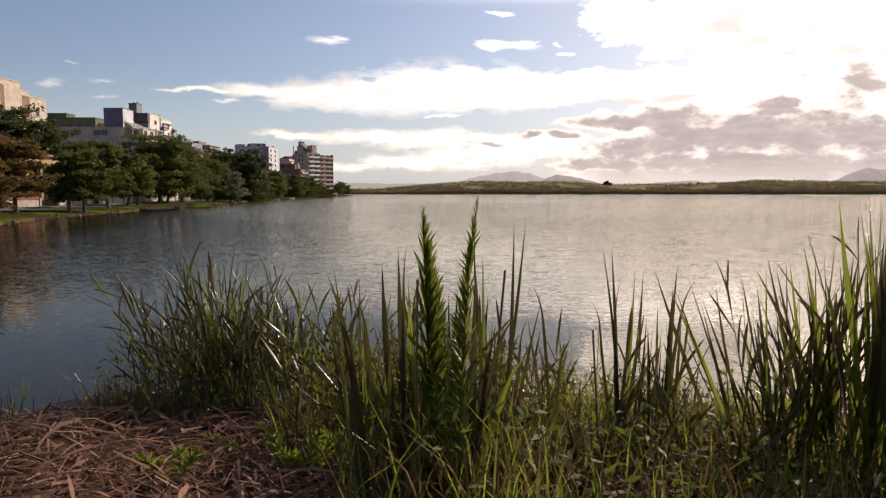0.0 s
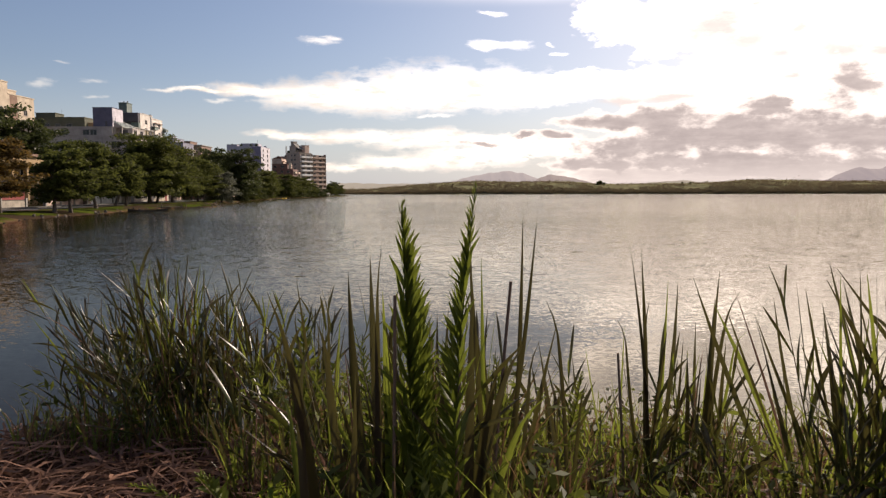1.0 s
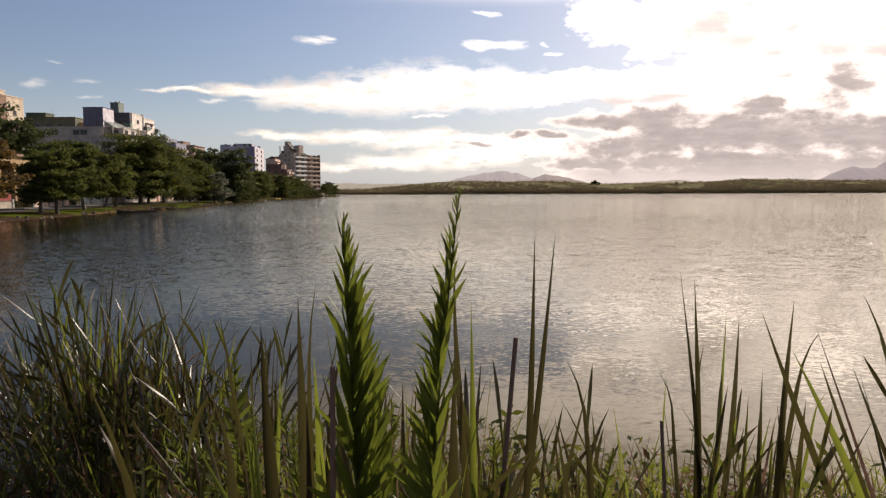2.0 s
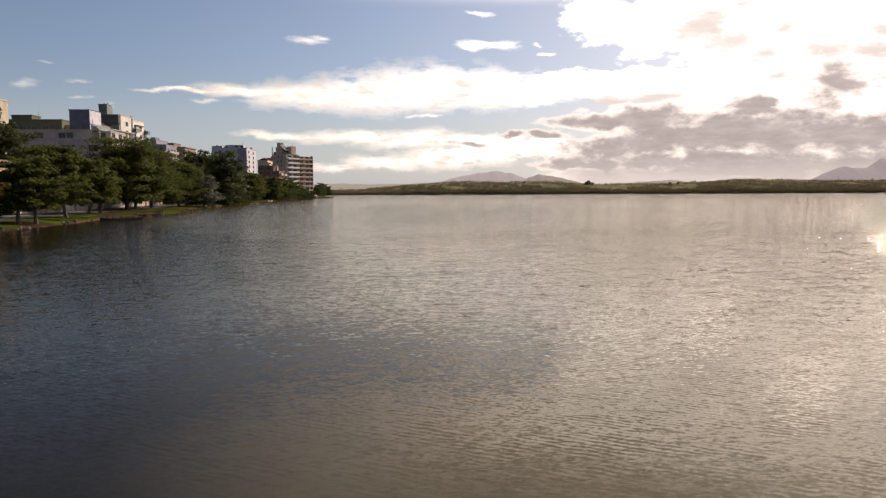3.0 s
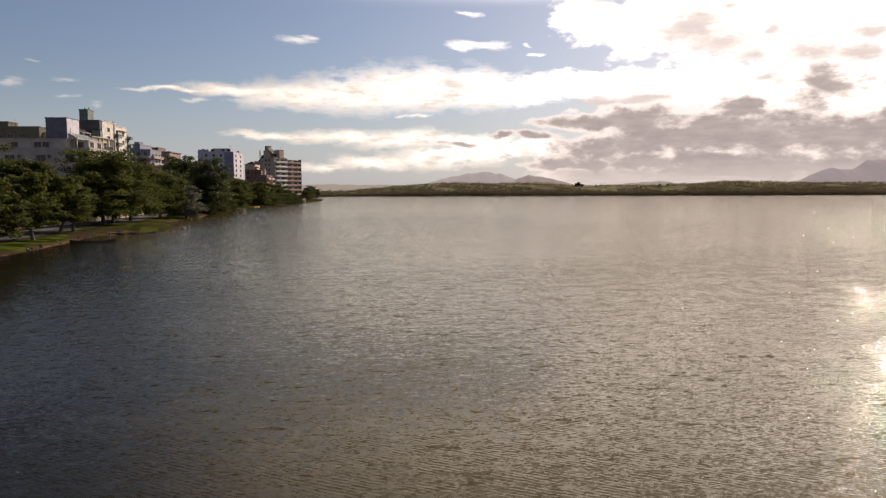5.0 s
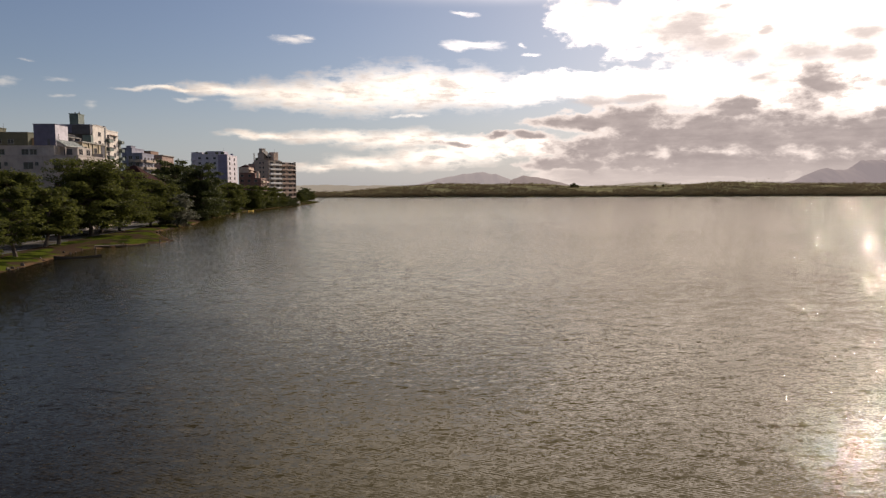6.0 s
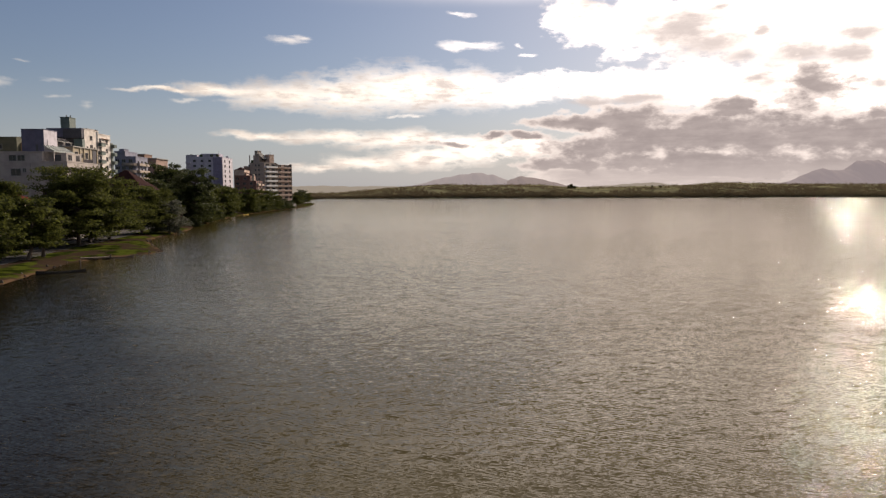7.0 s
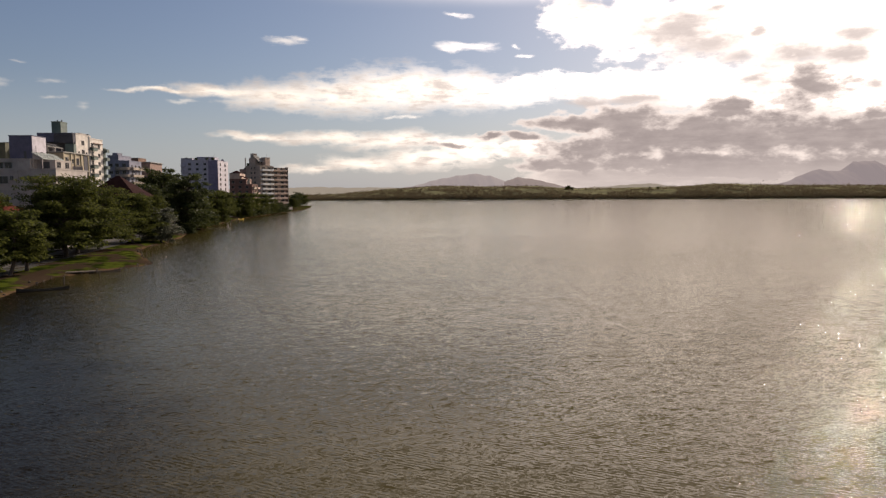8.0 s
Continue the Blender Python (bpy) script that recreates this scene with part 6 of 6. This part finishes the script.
def frond(parent, seed, base, tip, bow, leaf, start=0.35, pairs=22, face=0.0, fold=25, leaflets=None, sweep=0):
    """A frond: a ribbed stalk from base to tip, with leaflets set along it, or both rows folded to one side (sweep)."""
    rng = np.random.default_rng(seed)
    base, tip = Vector(base), Vector(tip)
    pts = [base.lerp(tip, s) + Vector(bow) * math.sin(math.pi * s) for s in np.linspace(0, 1, 9)]
    stalk = part("frond", tube(bmesh.new(), pts, np.linspace(0.009, 0.002, 9), 5), M["grass"], parent, "stiff fern frond with pointed leaflets")
    for i in range(pairs):
        s = start + (1 - start) * (i + 0.3) / pairs
        k = min(7, int(s * 8))
        p, way = pts[k].lerp(pts[k + 1], s * 8 - k), (pts[k + 1] - pts[k]).normalized()
        long = leaf * (math.sin(math.pi * min(1, 0.32 + 0.68 * (s - start) / (1 - start))) ** 0.7 * 0.9 + 0.12) * rng.uniform(0.9, 1.1)
        flat = Vector((math.cos(face), math.sin(face), 0))
        for sign in (1, -1):
            rise = (s - start) / (1 - start)
            out = (flat * sign * math.cos(radians(fold)) * (0.95 - 0.42 * rise) + way * (0.60 + 0.42 * rise) + way.cross(flat) * math.sin(radians(fold)) * (1 - 0.6 * rise)).normalized()
            if sweep:
                out = (Vector((sweep * (0.80 - 0.40 * rise) * (1.0 if i % 4 else -0.45), sign * 0.42 * (1 - 0.7 * rise), 0)) + way * (0.85 + 0.45 * rise)).normalized()
            normal = out.cross(way).normalized()
            turn = Matrix((out, normal.cross(out), normal)).transposed().to_4x4()
            part("leaflet", (leaflets or LEAFLETS)[rng.integers(4)], None, stalk, m=Matrix.Translation(p) @ turn @ pose(0, 0, 0, rng.normal() * 40, rng.normal() * (18 - 8 * abs(sweep)), rng.normal() * (14 - 6 * abs(sweep))) @ Matrix.Diagonal((long, long, long, 1)))


def fern(x, y, fronds, label, leaflets=None, sweep=0):
    z = bank(x, y)
    t = thing("fern", pose(x, y, z), label, "fern", "ferns on the bank")
    for i, (tip, bow, leaf, start, pairs, face, fold) in enumerate(fronds):
        frond(t, int(x * 100 + y * 10) + i + 1000, (0.03 * i, 0, -0.03), (tip[0] - x, tip[1] - y, tip[2] - z), bow, leaf, start, pairs, face, fold, leaflets, 0 if i else sweep)


fern(0.72, 6.85, [((0.655, 6.78, 2.62), (0.01, 0, 0), 0.29, 0.14, 120, 0.25, 35), ((0.35, 7.15, 1.9), (0, 0, 0.02), 0.13, 0.35, 20, 0.2, 20), ((0.9, 7.2, 1.7), (0, 0, 0.05), 0.13, 0.35, 20, -0.4, 20)],
     "tall leather fern with a bright upright frond", SLIM, 1)
fern(0.93, 6.5, [((1.03, 6.45, 2.72), (-0.05, 0, 0), 0.18, 0.25, 110, 0.15, 30), ((0.7, 6.2, 1.75), (0, 0, 0.05), 0.1, 0.4, 20, 0.3, 20)], "slender dark fern with one tall narrow frond", SLIM, -1)
fern(-0.30, 8.6, [((-0.22, 8.5, 1.78), (0.03, 0, 0), 0.15, 0.4, 26, 0.2, 20), ((-0.05, 8.3, 1.40), (0, 0, 0.05), 0.14, 0.35, 22, 0.5, 20), ((-0.6, 8.4, 1.35), (0, 0, 0.05), 0.14, 0.35, 22, -0.3, 20)],
     "dark fern among the bank grass", SHADED)
fern(0.62, 7.05, [((0.40, 7.15, 1.85), (-0.05, 0, 0), 0.11, 0.3, 30, 0.3, 20), ((0.80, 7.0, 1.95), (0.04, 0, 0), 0.11, 0.3, 30, -0.2, 20), ((0.55, 6.8, 1.6), (0, -0.05, 0), 0.11, 0.3, 26, 0.9, 20)],
     "shaded dark fern below the tall fronds", SHADED)
fern(1.55, 8.0, [((1.25, 7.9, 1.55), (-0.05, 0, 0.05), 0.12, 0.3, 26, 0.3, 20), ((1.85, 7.8, 1.45), (0.05, 0, 0.05), 0.12, 0.3, 24, -0.2, 20)], "shaded dark fern beside the reeds", SHADED)
fern(-0.42, 7.50, [((-0.78, 7.65, 0.80), (0, 0, 0.08), 0.13, 0.2, 26, 1.1, 10), ((-0.20, 7.60, 0.74), (0, 0, 0.08), 0.13, 0.2, 24, -0.9, 10), ((-0.50, 7.30, 0.68), (0, 0, 0.06), 0.12, 0.2, 24, 0.3, 10), ((-0.05, 7.45, 0.75), (0, 0, 0.08), 0.12, 0.2, 22, -0.4, 10)],
     "bright green fern over the dead reeds", YOUNG)
fern(-1.40, 7.35, [((-1.68, 7.25, 0.62), (0, 0, 0.08), 0.11, 0.2, 20, 0.3, 10), ((-1.15, 7.35, 0.64), (0, 0, 0.08), 0.11, 0.2, 20, -0.5, 10), ((-1.45, 7.60, 0.60), (0, 0, 0.08), 0.10, 0.2, 20, 0.1, 10)],
     "small yellow-green fern on the bank litter", YOUNG)
fern(-0.80, 7.85, [((-1.45, 8.05, 0.55), (0, 0, 0.10), 0.09, 0.15, 26, 1.3, 10)], "single yellowing fern frond over dead reeds", YOUNG)


# ---------------------------------------------------------------- boats and shore clutter
def rowing_boat(x, y, turn, length, label, material):
    b = thing("rowing_boat", pose(x, y, -0.41, 0, 0, turn), label, "boat", "moored boats")
    bm = bmesh.new()
    rings = []
    for i in range(9):
        s = i / 8
        half = 0.12 * length * math.sin(math.pi * (0.06 + 0.88 * s)) ** 0.7
        lift = 0.25 * (2 * s - 1) ** 2
        px = (s - 0.5) * length
        rings.append([bm.verts.new((px, half * a, c + lift)) for a, c in ((-1, 0.55), (-0.75, 0.12), (0, 0.0), (0.75, 0.12), (1, 0.55), (0.88, 0.55), (0.64, 0.2), (0, 0.1), (-0.64, 0.2), (-0.88, 0.55))])
    for p, q in zip(rings, rings[1:]):
        for k in range(10):
            bm.faces.new((p[k], q[k], q[(k + 1) % 10], p[(k + 1) % 10]))
    bm.faces.new(rings[0][::-1])
    bm.faces.new(rings[-1])
    part("hull", bm, material, b)
    for s in (-0.22, 0.02, 0.26):
        part("thwart", boxed(s * length - 0.12, s * length + 0.12, -0.095 * length, 0.095 * length, 0.36, 0.40), M["tar"], b)


rowing_boat(-43.0, 107.4, 24, 5.6, "long dark canoe moored near the bank", M["tar"])
rowing_boat(-44.2, 127.6, 20, 4.2, "weathered wooden rowing boat by the landing", M["wood"])
rowing_boat(-76.0, 350, 70, 4.0, "small yellow boat pulled up at the shore", M["yellow"])


def jetty():
    """A short plank landing on posts."""
    j = thing("jetty", pose(-48.6, 124.6, 0, 0, 0, 22), "short pale plank landing on wooden posts", "jetty")
    for i in range(12):
        part("plank", boxed(i * 0.36, i * 0.36 + 0.32, -0.7, 0.7, 0.30, 0.35), M["wood"], j)
    for x in (0.2, 2.1, 4.1):
        for y in (-0.6, 0.6):
            part("post", boxed(x - 0.08, x + 0.08, y - 0.08, y + 0.08, -1.2, 0.298 if x < 4 else 0.6), M["wood"], j)
    for y in (-0.6, 0.6):
        part("beam", boxed(0.0, 4.3, y - 0.05, y + 0.05, 0.18, 0.297), M["wood"], j)


jetty()
for x, y, h in ((-43.0, 112.5, 1.1), (-42.2, 121.0, 0.9), (-41.4, 132.5, 0.8), (-46.0, 149.0, 1.3), (-45.6, 150.6, 1.0)):
    post = new("mooring_post", mesh_of("mooring_post", tube(bmesh.new(), [(0, 0, -1.4), (0.01, 0, 0), (0.04, 0.02, h)], [0.09, 0.085, 0.07], 8), M["wood"]))
    post.matrix_basis = pose(x, y, 0)
    tagged(post, "weathered wooden mooring post standing in the water", "post", "mooring posts")


# broken stones and earth along the water's edge
def shore_stones():
    rng = np.random.default_rng(21)
    stone = bmesh.new()
    bmesh.ops.create_icosphere(stone, subdivisions=1, radius=0.5)
    for v in stone.verts:
        v.co *= rng.uniform(0.75, 1.15)
    me = mesh_of("stone", stone, M["rock"])
    for i in range(70):
        y = rng.uniform(58, 190)
        x = float(np.interp(y, [p[1] for p in LEFT_SHORE], [p[0] for p in LEFT_SHORE])) + rng.normal() * 0.5
        size = rng.uniform(0.2, 0.55)
        z = float(land_height(np.array([x]), np.array([y]))[0])
        ob = new("stone", me)
        ob.matrix_basis = pose(x, y, z + size * 0.08, rng.uniform(0, 360), rng.uniform(0, 360), 0) @ Matrix.Diagonal((size * 1.3, size, size * 0.5, 1))
        tagged(ob, "rough brown stone at the water's edge", "stone", "shore stones")


shore_stones()
